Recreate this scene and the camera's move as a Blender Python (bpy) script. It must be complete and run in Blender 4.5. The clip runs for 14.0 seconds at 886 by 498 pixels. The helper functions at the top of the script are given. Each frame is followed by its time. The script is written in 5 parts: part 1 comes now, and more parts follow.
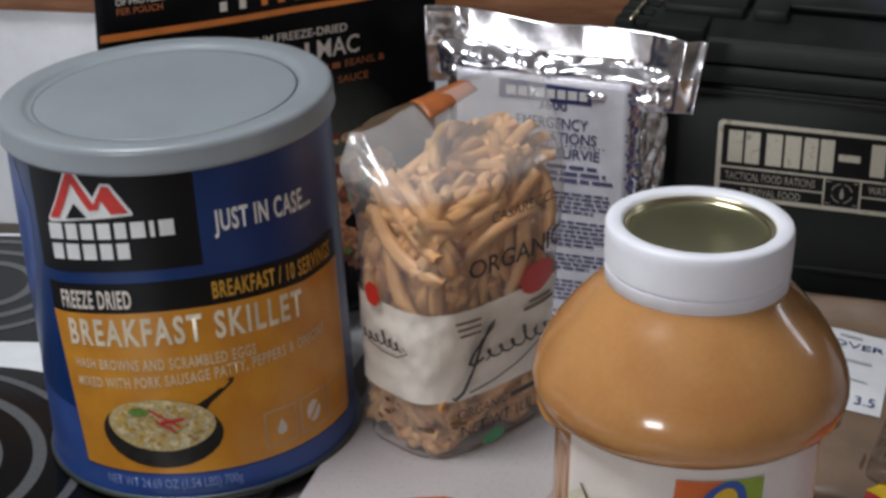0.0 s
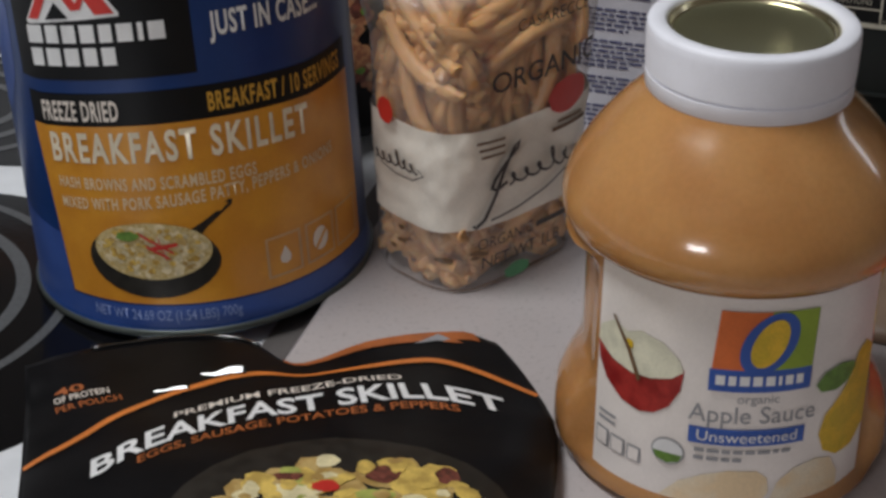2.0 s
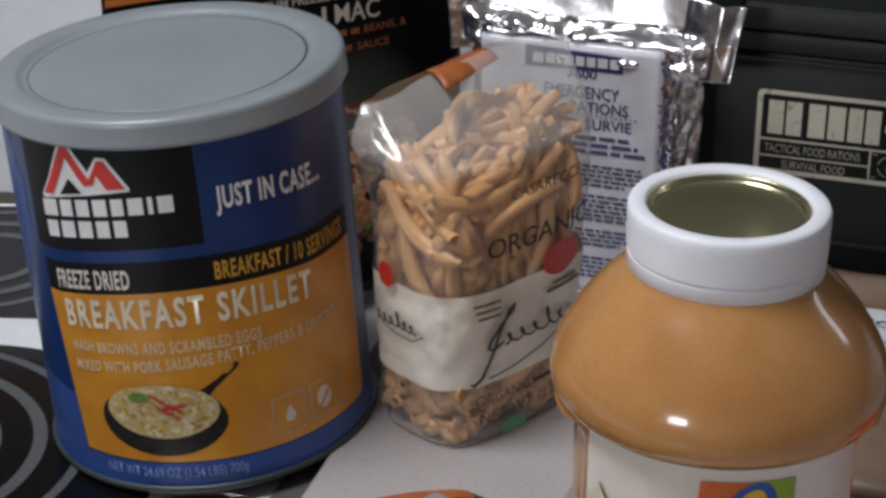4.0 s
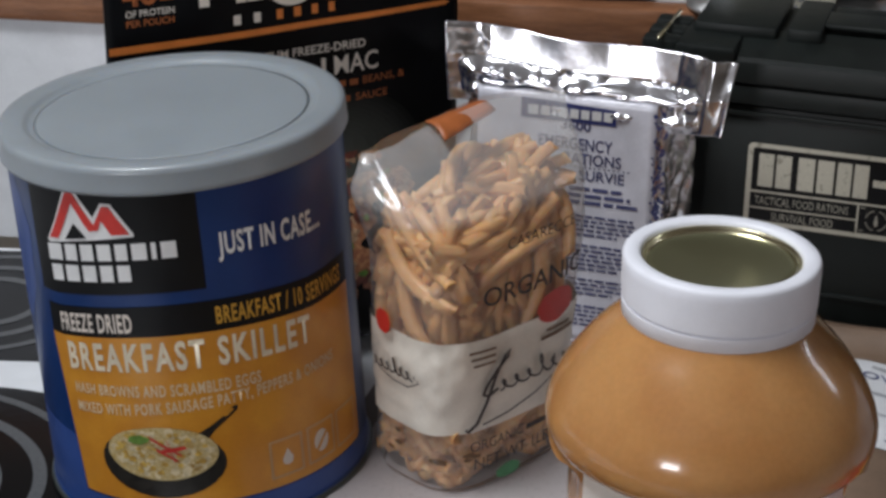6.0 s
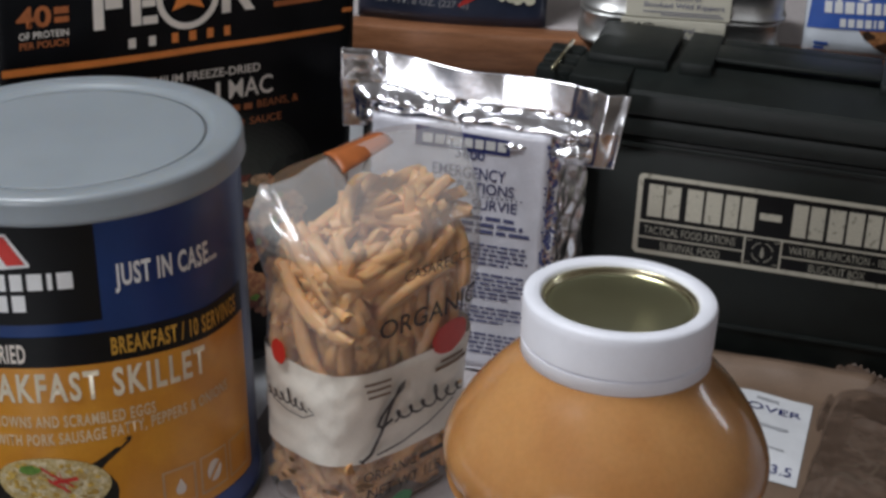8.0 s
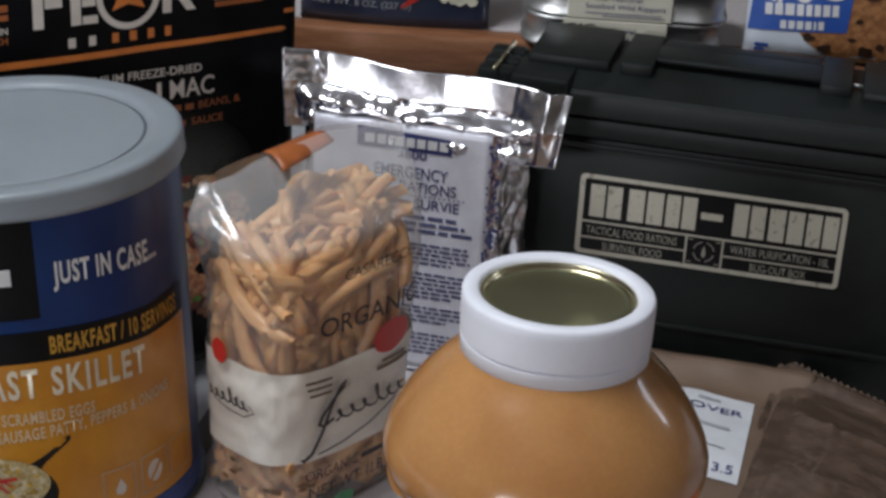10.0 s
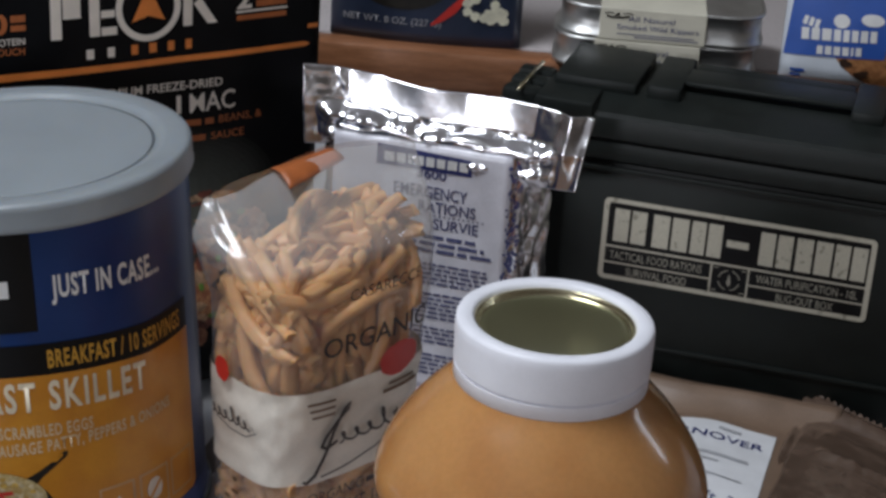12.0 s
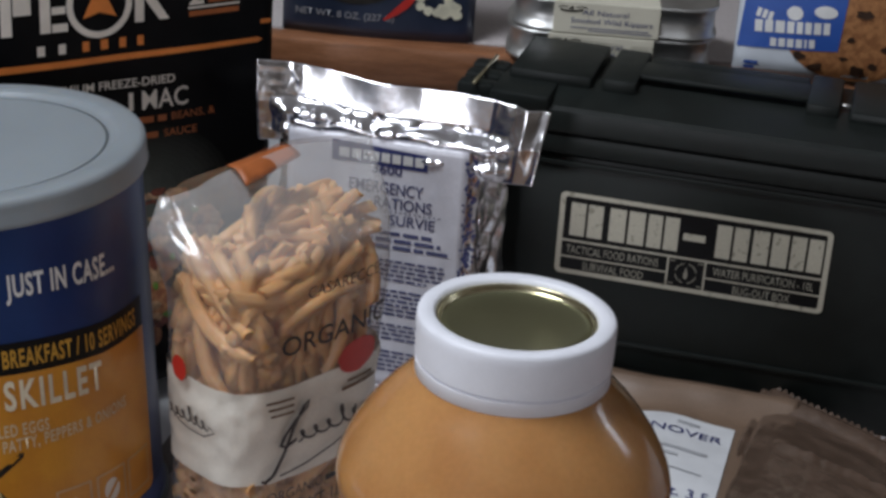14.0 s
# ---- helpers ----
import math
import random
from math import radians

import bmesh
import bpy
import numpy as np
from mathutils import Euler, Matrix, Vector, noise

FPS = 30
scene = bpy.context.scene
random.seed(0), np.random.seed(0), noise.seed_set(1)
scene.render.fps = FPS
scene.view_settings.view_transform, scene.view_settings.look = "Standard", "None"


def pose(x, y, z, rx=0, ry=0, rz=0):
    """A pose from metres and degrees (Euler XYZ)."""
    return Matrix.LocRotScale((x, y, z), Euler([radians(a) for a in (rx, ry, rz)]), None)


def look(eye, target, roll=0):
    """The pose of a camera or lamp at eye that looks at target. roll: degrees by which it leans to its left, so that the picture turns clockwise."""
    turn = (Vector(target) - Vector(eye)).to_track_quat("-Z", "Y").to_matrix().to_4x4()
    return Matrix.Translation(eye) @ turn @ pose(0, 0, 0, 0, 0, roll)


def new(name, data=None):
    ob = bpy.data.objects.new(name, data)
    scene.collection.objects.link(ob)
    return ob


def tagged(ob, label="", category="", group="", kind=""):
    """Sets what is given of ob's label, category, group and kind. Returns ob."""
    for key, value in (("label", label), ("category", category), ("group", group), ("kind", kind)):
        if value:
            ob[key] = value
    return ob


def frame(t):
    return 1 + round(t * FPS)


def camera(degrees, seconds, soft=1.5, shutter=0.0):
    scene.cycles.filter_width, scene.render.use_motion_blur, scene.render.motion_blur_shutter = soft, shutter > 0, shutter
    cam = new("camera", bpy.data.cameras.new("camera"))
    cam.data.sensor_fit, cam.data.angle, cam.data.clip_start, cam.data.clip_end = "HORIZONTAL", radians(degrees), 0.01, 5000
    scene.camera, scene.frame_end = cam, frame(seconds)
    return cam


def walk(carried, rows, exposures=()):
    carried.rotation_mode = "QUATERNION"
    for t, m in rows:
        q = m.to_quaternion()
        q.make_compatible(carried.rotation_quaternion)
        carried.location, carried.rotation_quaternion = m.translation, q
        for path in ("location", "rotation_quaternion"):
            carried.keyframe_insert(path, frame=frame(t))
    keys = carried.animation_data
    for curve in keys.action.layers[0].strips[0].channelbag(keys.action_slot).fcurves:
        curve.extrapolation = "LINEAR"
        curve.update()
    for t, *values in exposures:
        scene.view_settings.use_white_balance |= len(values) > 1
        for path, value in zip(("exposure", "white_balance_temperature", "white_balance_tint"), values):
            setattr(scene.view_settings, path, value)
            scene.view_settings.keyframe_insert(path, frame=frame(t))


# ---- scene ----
# ---- light and exposure ----
EXPOSURES = [(0.0, -0.03, 6420, 10), (0.5, -0.10, 6450, 10), (1.0, -0.16, 6540, 10), (1.5, -0.24, 6580, 10), (2.5, -0.31, 6580, 10), (3.2, -0.25, 6540, 10), (4.0, -0.15, 6420, 10),
             (6.5, -0.09, 6360, 10), (7.5, -0.10, 6360, 10), (10.8, -0.18, 6200, 10), (14.0, -0.23, 6180, 10)]
cam = camera(26.69, 14.0, soft=3.1)
walk(cam, [
    (0, look((0.1475, -0.8372, 0.4702), (0.1289, -0.0616, 0.1228), 0.38)),
    (0.5, look((0.1545, -0.8376, 0.4564), (0.1330, -0.0646, 0.1034), -0.50)),
    (1, look((0.1592, -0.8315, 0.4338), (0.1251, -0.0634, 0.0713), -1.33)),
    (1.5, look((0.1592, -0.8004, 0.4242), (0.1214, -0.0490, 0.0287), -1.20)),
    (2, look((0.1475, -0.7723, 0.4166), (0.1199, -0.0244, 0.0136), 0.61)),
    (2.5, look((0.1462, -0.7510, 0.4131), (0.1196, -0.0046, 0.0073), 0.52)),
    (3, look((0.1618, -0.7461, 0.4276), (0.1127, 0.0054, 0.0337), -0.47)),
    (3.5, look((0.1692, -0.7650, 0.4378), (0.1136, -0.0055, 0.0601), -0.71)),
    (4, look((0.1634, -0.7880, 0.4578), (0.1198, -0.0212, 0.0935), -0.14)),
    (4.2, look((0.1670, -0.7946, 0.4582), (0.1239, -0.0248, 0.1002), -0.20)),
    (6.3, look((0.1544, -0.8075, 0.4670), (0.1214, -0.0308, 0.1233), 0.98)),
    (6.5, look((0.1506, -0.8137, 0.4739), (0.1267, -0.0379, 0.1274), 1.47)),
    (7, look((0.1497, -0.8070, 0.4728), (0.1489, -0.0304, 0.1271), 2.32)),
    (7.5, look((0.1459, -0.8006, 0.4740), (0.1579, -0.0250, 0.1264), 3.06)),
    (8, look((0.1456, -0.7996, 0.4816), (0.1678, -0.0231, 0.1365), 3.14)),
    (8.5, look((0.1460, -0.8057, 0.4746), (0.1877, -0.0282, 0.1337), 3.53)),
    (8.7, look((0.1449, -0.8052, 0.4746), (0.1946, -0.0278, 0.1343), 3.60)),
    (10.8, look((0.1708, -0.7958, 0.4762), (0.1964, -0.0146, 0.1422), 3.49)),
    (11, look((0.1777, -0.7918, 0.4760), (0.1964, -0.0098, 0.1434), 3.53)),
    (11.5, look((0.1811, -0.7881, 0.4748), (0.1879, -0.0063, 0.1414), 4.22)),
    (12, look((0.1836, -0.7872, 0.4735), (0.1908, -0.0055, 0.1399), 3.95)),
    (12.5, look((0.1754, -0.7854, 0.4732), (0.1947, -0.0038, 0.1398), 4.30)),
    (13, look((0.1705, -0.7793, 0.4757), (0.2049, 0.0016, 0.1417), 3.92)),
    (13.5, look((0.1821, -0.7787, 0.4723), (0.2186, 0.0019, 0.1377), 3.81)),
    (14, look((0.1784, -0.7825, 0.4716), (0.2101, -0.0016, 0.1374), 4.08)),
], exposures=EXPOSURES)


world = bpy.data.worlds.new("room_world")
scene.world = world
world.use_nodes = True
world.node_tree.nodes["Background"].inputs["Color"].default_value = (0.9, 0.93, 1.0, 1)
world.node_tree.nodes["Background"].inputs["Strength"].default_value = 0.012


def area_lamp(name, m, size_x, size_y, watts, color):
    data = bpy.data.lights.new(name, "AREA")
    data.shape, data.size, data.size_y, data.energy, data.color = "RECTANGLE", size_x, size_y, watts, color
    ob = new(name, data)
    ob.matrix_world = m
    return ob


area_lamp("ceiling_lamp", look((-0.42, -0.30, 1.44), (-0.30, -0.20, 0.0)), 0.60, 0.36, 19.5, (0.95, 0.975, 1.0))
area_lamp("south_window_light", look((-1.00, -2.35, 0.62), (0.2, 0.0, 0.1)), 0.50, 0.22, 13, (0.97, 0.965, 1.0))
area_lamp("east_window_light", look((1.85, 0.42, 0.72), (0.2, 0.0, 0.1)), 0.06, 0.9, 1.9, (0.88, 0.94, 1.0))


# ---- materials ----
def material(name, color, rough=0.5, metal=0.0, vary=0.08, size=60.0, fine=900.0, bump=0.0, bump_size=400.0,
             coat=0.0, spec=0.5, color2=None, blend=(0.4, 0.6), stretch=(1, 1, 1), sub=0.0, coat_rough=0.05):
    m = bpy.data.materials.new(name)
    m.use_nodes = True
    nt = m.node_tree
    b = nt.nodes["Principled BSDF"]
    link = nt.links.new
    tc = nt.nodes.new("ShaderNodeTexCoord")
    mp = nt.nodes.new("ShaderNodeMapping")
    mp.inputs["Scale"].default_value = stretch
    link(tc.outputs["Object"], mp.inputs["Vector"])
    n1 = nt.nodes.new("ShaderNodeTexNoise")
    n1.inputs["Scale"].default_value, n1.inputs["Detail"].default_value = size, 5
    n2 = nt.nodes.new("ShaderNodeTexNoise")
    n2.inputs["Scale"].default_value, n2.inputs["Detail"].default_value = fine, 2
    link(mp.outputs[0], n1.inputs["Vector"])
    link(mp.outputs[0], n2.inputs["Vector"])
    ramp = nt.nodes.new("ShaderNodeValToRGB")
    c2 = color2 or tuple(c * (1 - vary * 2) for c in color)
    ramp.color_ramp.elements[0].position, ramp.color_ramp.elements[1].position = blend
    ramp.color_ramp.elements[0].color = (*c2, 1)
    ramp.color_ramp.elements[1].color = (*color, 1)
    link(n1.outputs["Fac"], ramp.inputs["Fac"])
    mix = nt.nodes.new("ShaderNodeMix")
    mix.data_type, mix.blend_type = "RGBA", "MULTIPLY"
    mix.inputs["Factor"].default_value = min(1.0, vary * 2)
    g = nt.nodes.new("ShaderNodeMapRange")
    g.inputs["From Min"].default_value, g.inputs["From Max"].default_value = 0.3, 0.7
    g.inputs["To Min"].default_value, g.inputs["To Max"].default_value = 0.6, 1.2
    link(n2.outputs["Fac"], g.inputs["Value"])
    link(ramp.outputs["Color"], mix.inputs["A"])
    link(g.outputs[0], mix.inputs["B"])
    link(mix.outputs["Result"], b.inputs["Base Color"])
    rr = nt.nodes.new("ShaderNodeMapRange")
    rr.inputs["To Min"].default_value, rr.inputs["To Max"].default_value = rough * 0.8, min(1.0, rough * 1.25)
    link(n1.outputs["Fac"], rr.inputs["Value"])
    link(rr.outputs[0], b.inputs["Roughness"])
    b.inputs["Metallic"].default_value = metal
    b.inputs["Coat Weight"].default_value, b.inputs["Coat Roughness"].default_value = coat, coat_rough
    b.inputs["Specular IOR Level"].default_value = spec
    if sub:
        b.inputs["Subsurface Weight"].default_value = sub
        b.inputs["Subsurface Radius"].default_value = (0.01, 0.006, 0.003)
    if bump:
        n3 = nt.nodes.new("ShaderNodeTexNoise")
        n3.inputs["Scale"].default_value, n3.inputs["Detail"].default_value = bump_size, 4
        link(mp.outputs[0], n3.inputs["Vector"])
        bp = nt.nodes.new("ShaderNodeBump")
        bp.inputs["Strength"].default_value, bp.inputs["Distance"].default_value = bump, 0.001
        link(n3.outputs["Fac"], bp.inputs["Height"])
        link(bp.outputs[0], b.inputs["Normal"])
    return m


def film_material(name, gloss_rough, haze, tint, crease=0.3):
    m = bpy.data.materials.new(name)
    m.use_nodes = True
    nt = m.node_tree
    nt.nodes.clear()
    link = nt.links.new
    out = nt.nodes.new("ShaderNodeOutputMaterial")
    tr = nt.nodes.new("ShaderNodeBsdfTransparent")
    tr.inputs["Color"].default_value = (*tint, 1)
    df = nt.nodes.new("ShaderNodeBsdfDiffuse")
    df.inputs["Color"].default_value = (0.8, 0.8, 0.8, 1)
    gl = nt.nodes.new("ShaderNodeBsdfGlossy")
    gl.inputs["Roughness"].default_value = gloss_rough
    fr = nt.nodes.new("ShaderNodeLayerWeight")
    steep = nt.nodes.new("ShaderNodeMath")
    steep.operation, steep.inputs[1].default_value = "POWER", 5.0
    shine = nt.nodes.new("ShaderNodeMath")
    shine.operation, shine.inputs[1].default_value, shine.inputs[2].default_value = "MULTIPLY_ADD", 0.7, 0.06
    link(fr.outputs["Facing"], steep.inputs[0])
    link(steep.outputs[0], shine.inputs[0])
    m1 = nt.nodes.new("ShaderNodeMixShader")
    m1.inputs["Fac"].default_value = haze
    m2 = nt.nodes.new("ShaderNodeMixShader")
    link(tr.outputs[0], m1.inputs[1])
    link(df.outputs[0], m1.inputs[2])
    link(shine.outputs[0], m2.inputs["Fac"])
    link(m1.outputs[0], m2.inputs[1])
    link(gl.outputs[0], m2.inputs[2])
    link(m2.outputs[0], out.inputs["Surface"])
    tc = nt.nodes.new("ShaderNodeTexCoord")
    nz = nt.nodes.new("ShaderNodeTexNoise")
    nz.inputs["Scale"].default_value, nz.inputs["Detail"].default_value = 70, 3
    bp = nt.nodes.new("ShaderNodeBump")
    bp.inputs["Strength"].default_value, bp.inputs["Distance"].default_value = crease, 0.004
    link(tc.outputs["Object"], nz.inputs["Vector"])
    link(nz.outputs["Fac"], bp.inputs["Height"])
    link(bp.outputs[0], gl.inputs["Normal"])
    link(bp.outputs[0], fr.inputs["Normal"])
    return m


LAMINATE = material("speckled_laminate", (0.48, 0.44, 0.44), 0.35, vary=0.10, size=420, fine=1600, blend=(0.3, 0.45))
ENAMEL = material("white_enamel", (0.78, 0.80, 0.83), 0.2, vary=0.03, coat=0.3)
GLASS_TOP = material("black_ceramic_glass", (0.005, 0.005, 0.006), 0.12, vary=0.1, size=300, bump=0.05, spec=0.3)
RING_PRINT = material("grey_ring_print", (0.10, 0.105, 0.11), 0.35, vary=0.15, size=500)
OAK = material("varnished_oak", (0.33, 0.145, 0.07), 0.35, vary=0.2, size=30, fine=300, color2=(0.24, 0.10, 0.045), stretch=(1, 9, 9), bump=0.15, coat=0.3)
WALL = material("cream_wall_paint", (0.40, 0.36, 0.31), 0.8, vary=0.05, size=4, bump=0.1)
CEILING = material("white_ceiling_paint", (0.72, 0.71, 0.70), 0.9, vary=0.04, size=5)
FLOOR = material("brown_vinyl", (0.22, 0.14, 0.09), 0.5, vary=0.2, size=8)
CABINET = material("cabinet_wood", (0.24, 0.12, 0.06), 0.4, vary=0.2, size=10, stretch=(6, 6, 1))
BLUE = material("blue_printed_tin", (0.004, 0.033, 0.150), 0.34, vary=0.06, size=40, coat=0.15, coat_rough=0.2, spec=0.35)
PALE_BLUE = material("light_blue_print", (0.036, 0.085, 0.31), 0.34, vary=0.06, size=40, coat=0.15, coat_rough=0.2, spec=0.35)
INK_BLACK = material("black_print", (0.005, 0.005, 0.006), 0.42, vary=0.1, size=60, spec=0.25)
AMBER = material("amber_print", (0.66, 0.29, 0.024), 0.35, vary=0.06, size=45, color2=(0.58, 0.235, 0.020), coat=0.3, coat_rough=0.2)
CREAM_INK = material("cream_print", (0.78, 0.70, 0.62), 0.45, vary=0.05)
AMBER_INK = material("gold_print", (0.62, 0.33, 0.04), 0.45, vary=0.05)
WHITE_INK = material("white_print", (0.80, 0.80, 0.80), 0.45, vary=0.05)
PALE_INK = material("faded_print", (0.72, 0.56, 0.36), 0.45, vary=0.05)
SKY_INK = material("pale_blue_lettering", (0.25, 0.33, 0.62), 0.45, vary=0.05)
RED_INK = material("red_print", (0.62, 0.035, 0.025), 0.4, vary=0.08)
ORANGE_INK = material("orange_print", (0.72, 0.22, 0.045), 0.4, vary=0.08)
DIM_ORANGE = material("dull_orange_print", (0.45, 0.13, 0.035), 0.45, vary=0.12)
GREEN_INK = material("green_print", (0.14, 0.27, 0.04), 0.45, vary=0.15, size=300)
LIME_INK = material("lime_print", (0.30, 0.42, 0.03), 0.4, vary=0.08)
YELLOW_INK = material("yellow_print", (0.80, 0.50, 0.03), 0.4, vary=0.15, size=120, color2=(0.62, 0.42, 0.02))
NAVY_INK = material("navy_print", (0.035, 0.045, 0.18), 0.45, vary=0.08)
ROYAL_INK = material("royal_blue_print", (0.03, 0.10, 0.42), 0.4, vary=0.05)
FAINT_INK = material("faint_grey_print", (0.46, 0.47, 0.50), 0.5, vary=0.08)
GREY_INK = material("grey_print", (0.30, 0.30, 0.32), 0.5, vary=0.05)
BROWN_INK = material("brown_print", (0.16, 0.085, 0.04), 0.5, vary=0.1)
LID_PLASTIC = material("translucent_grey_plastic", (0.275, 0.305, 0.330), 0.33, vary=0.03, size=30, sub=0.15, coat=0.1)
TIN_METAL = material("bare_tin_metal", (0.66, 0.66, 0.65), 0.42, metal=1.0, vary=0.06)
GOLD_METAL = material("gold_lacquered_lid", (0.54, 0.55, 0.33), 0.32, metal=1.0, vary=0.02, size=30)
GOLD_RIM = material("gold_lacquered_rim", (0.74, 0.68, 0.46), 0.22, metal=1.0, vary=0.06)
CAP_PLASTIC = material("white_cap_plastic", (0.88, 0.89, 0.96), 0.42, vary=0.02, bump=0.06, bump_size=500)
SAUCE = material("apple_sauce_in_clear_plastic", (0.52, 0.262, 0.096), 0.20, vary=0.07, size=22, fine=420, color2=(0.46, 0.215, 0.074), coat=0.55, coat_rough=0.07, spec=0.35, sub=0.25, bump=0.03, bump_size=120)
PAPER_LABEL = material("cream_paper_label", (0.84, 0.78, 0.74), 0.5, vary=0.05, size=30, bump=0.2, bump_size=60, coat=0.15, coat_rough=0.3)
POUCH_BLACK = material("matte_black_pouch_film", (0.006, 0.006, 0.007), 0.36, vary=0.15, size=40, bump=0.2, bump_size=50, spec=0.13)
DULL_SEAM = material("dull_tin_seam", (0.09, 0.105, 0.098), 0.45, metal=0.6, vary=0.1)
FACE_INK = material("navy_face_print", (0.055, 0.065, 0.19), 0.5, vary=0.1)
FOIL = material("aluminium_foil", (0.88, 0.88, 0.92), 0.21, metal=1.0, vary=0.04, size=60, bump=0.3, bump_size=70)
FOIL_PRINT = material("printed_foil_label", (0.80, 0.80, 0.88), 0.3, metal=0.0, vary=0.06, size=50, bump=0.5, bump_size=60, coat=0.3, coat_rough=0.15)
POUCH_GLOSS = material("shiny_black_film", (0.010, 0.010, 0.011), 0.16, vary=0.1, size=40, spec=0.8, coat=1.0, coat_rough=0.12)
SOFT_INK = material("soft_cream_print", (0.82, 0.72, 0.54), 0.45, vary=0.1)
FIELD_ORANGE = material("strong_orange_print", (0.72, 0.17, 0.045), 0.5, vary=0.08, spec=0.3)
LID_PANEL = material("grey_lid_panel", (0.268, 0.298, 0.323), 0.36, vary=0.03, size=30, sub=0.1)
SCRAMBLE = material("egg_crumble_print", (0.74, 0.62, 0.38), 0.5, vary=0.15, size=300)
ICON_INK = material("dull_icon_print", (0.62, 0.40, 0.22), 0.45, vary=0.1)
BOX_PLASTIC = material("dark_green_black_plastic", (0.0095, 0.0128, 0.0116), 0.48, spec=0.36, vary=0.12, size=70, bump=0.08, bump_size=900)
STENCIL = material("worn_tan_stencil_paint", (0.52, 0.49, 0.40), 0.6, vary=0.12, size=260, color2=(0.30, 0.28, 0.22), blend=(0.32, 0.40))
STENCIL_DIM = material("tan_small_print", (0.36, 0.34, 0.28), 0.6, vary=0.1)
EGG_LUMP = material("egg_lump_print", (0.74, 0.52, 0.12), 0.5, vary=0.12, size=140, color2=(0.45, 0.30, 0.07))
SPUD_LUMP = material("potato_lump_print", (0.52, 0.36, 0.13), 0.5, vary=0.12, size=140, color2=(0.36, 0.22, 0.06))
LEEK_LUMP = material("green_lump_print", (0.42, 0.45, 0.10), 0.5, vary=0.12, size=140)
PALE_LUMP = material("pale_lump_print", (0.78, 0.68, 0.40), 0.5, vary=0.1, size=140)
SAUCE_PASTA = material("sauced_pasta_print", (0.46, 0.22, 0.10), 0.45, vary=0.25, size=300, color2=(0.28, 0.10, 0.05))
PALE_PASTA = material("pale_pasta_print", (0.55, 0.34, 0.20), 0.45, vary=0.25, size=300)
MEAT_PRINT = material("meat_print", (0.20, 0.055, 0.035), 0.45, vary=0.3, size=300)
PASTA = material("dry_pasta", (0.70, 0.415, 0.188), 0.45, vary=0.06, size=110, fine=1200, color2=(0.63, 0.352, 0.148), sub=0.8)
BAG_WHITE = material("white_printed_film", (0.84, 0.79, 0.70), 0.35, vary=0.06, size=40, bump=1.0, bump_size=55, coat=0.4, coat_rough=0.15)
BAG_FILM = film_material("clear_bag_film", 0.09, 0.135, (0.98, 0.97, 0.96), 0.35)
BAG_GATHER = film_material("cloudy_bag_film", 0.14, 0.25, (0.98, 0.98, 0.98), 0.3)
BROWN_POUCH = material("brown_retort_pouch", (0.23, 0.155, 0.108), 0.4, vary=0.1, size=30, bump=0.5, bump_size=40, coat=0.2, coat_rough=0.3)
BROWN_WRAP = material("brown_clear_wrapper", (0.135, 0.090, 0.066), 0.22, vary=0.12, size=45, color2=(0.095, 0.061, 0.043), bump=0.5, bump_size=150, coat=1.0, coat_rough=0.05, stretch=(1, 2.5, 1))
WHITE_PAPER = material("white_paper_sticker", (0.78, 0.79, 0.82), 0.6, vary=0.03)
POUCH_NAVY = material("navy_pouch_film", (0.020, 0.030, 0.060), 0.35, vary=0.1, size=30, coat=0.2)
WRAP_WHITE = material("pale_blue_white_wrapper", (0.70, 0.75, 0.82), 0.3, vary=0.05, size=30, bump=0.3, bump_size=50, coat=0.3)
COOKIE = material("baked_cookie_print", (0.42, 0.19, 0.07), 0.5, vary=0.25, size=260, color2=(0.27, 0.11, 0.04))
CHIP = material("chocolate_chip_print", (0.05, 0.025, 0.015), 0.4, vary=0.2)
TIN_PAPER = material("cream_tin_band", (0.66, 0.63, 0.52), 0.6, vary=0.04)
RED_WRAP = material("glossy_red_wrapper", (0.55, 0.02, 0.03), 0.2, vary=0.1, size=40, bump=0.4, bump_size=60, coat=0.6)
CAST_IRON = material("skillet_print", (0.02, 0.017, 0.013), 0.4, vary=0.2, size=200)
EGGS = material("scrambled_egg_print", (0.62, 0.50, 0.26), 0.5, vary=0.3, size=520, color2=(0.48, 0.33, 0.10), blend=(0.35, 0.6))
POTATO = material("potato_print", (0.68, 0.46, 0.10), 0.5, vary=0.3, size=300, color2=(0.42, 0.24, 0.04))
APPLE_RED = material("red_apple_skin_print", (0.40, 0.03, 0.025), 0.45, vary=0.2, size=120, color2=(0.26, 0.012, 0.012))
APPLE_FLESH = material("apple_flesh_print", (0.76, 0.74, 0.58), 0.5, vary=0.1, size=100)
PEACH_INK = material("pale_fruit_print", (0.76, 0.58, 0.36), 0.5, vary=0.1, size=60, color2=(0.76, 0.66, 0.50))


# ---- mesh helpers ----
def part(name, bm, mat, parent=None, label="", smooth=True):
    """Links a bmesh as one mesh object under its thing."""
    me = bpy.data.meshes.new(name)
    bm.normal_update()
    bm.to_mesh(me)
    bm.free()
    if smooth:
        me.shade_smooth()
    me.materials.append(mat)
    ob = new(name, me)
    if parent is not None:
        ob.parent = parent
    return tagged(ob, label)


def thing(name, label, category, group="", m=None):
    ob = new(name)
    ob.empty_display_size = 0.02
    if m is not None:
        ob.matrix_basis = m
    return tagged(ob, label, category, group)


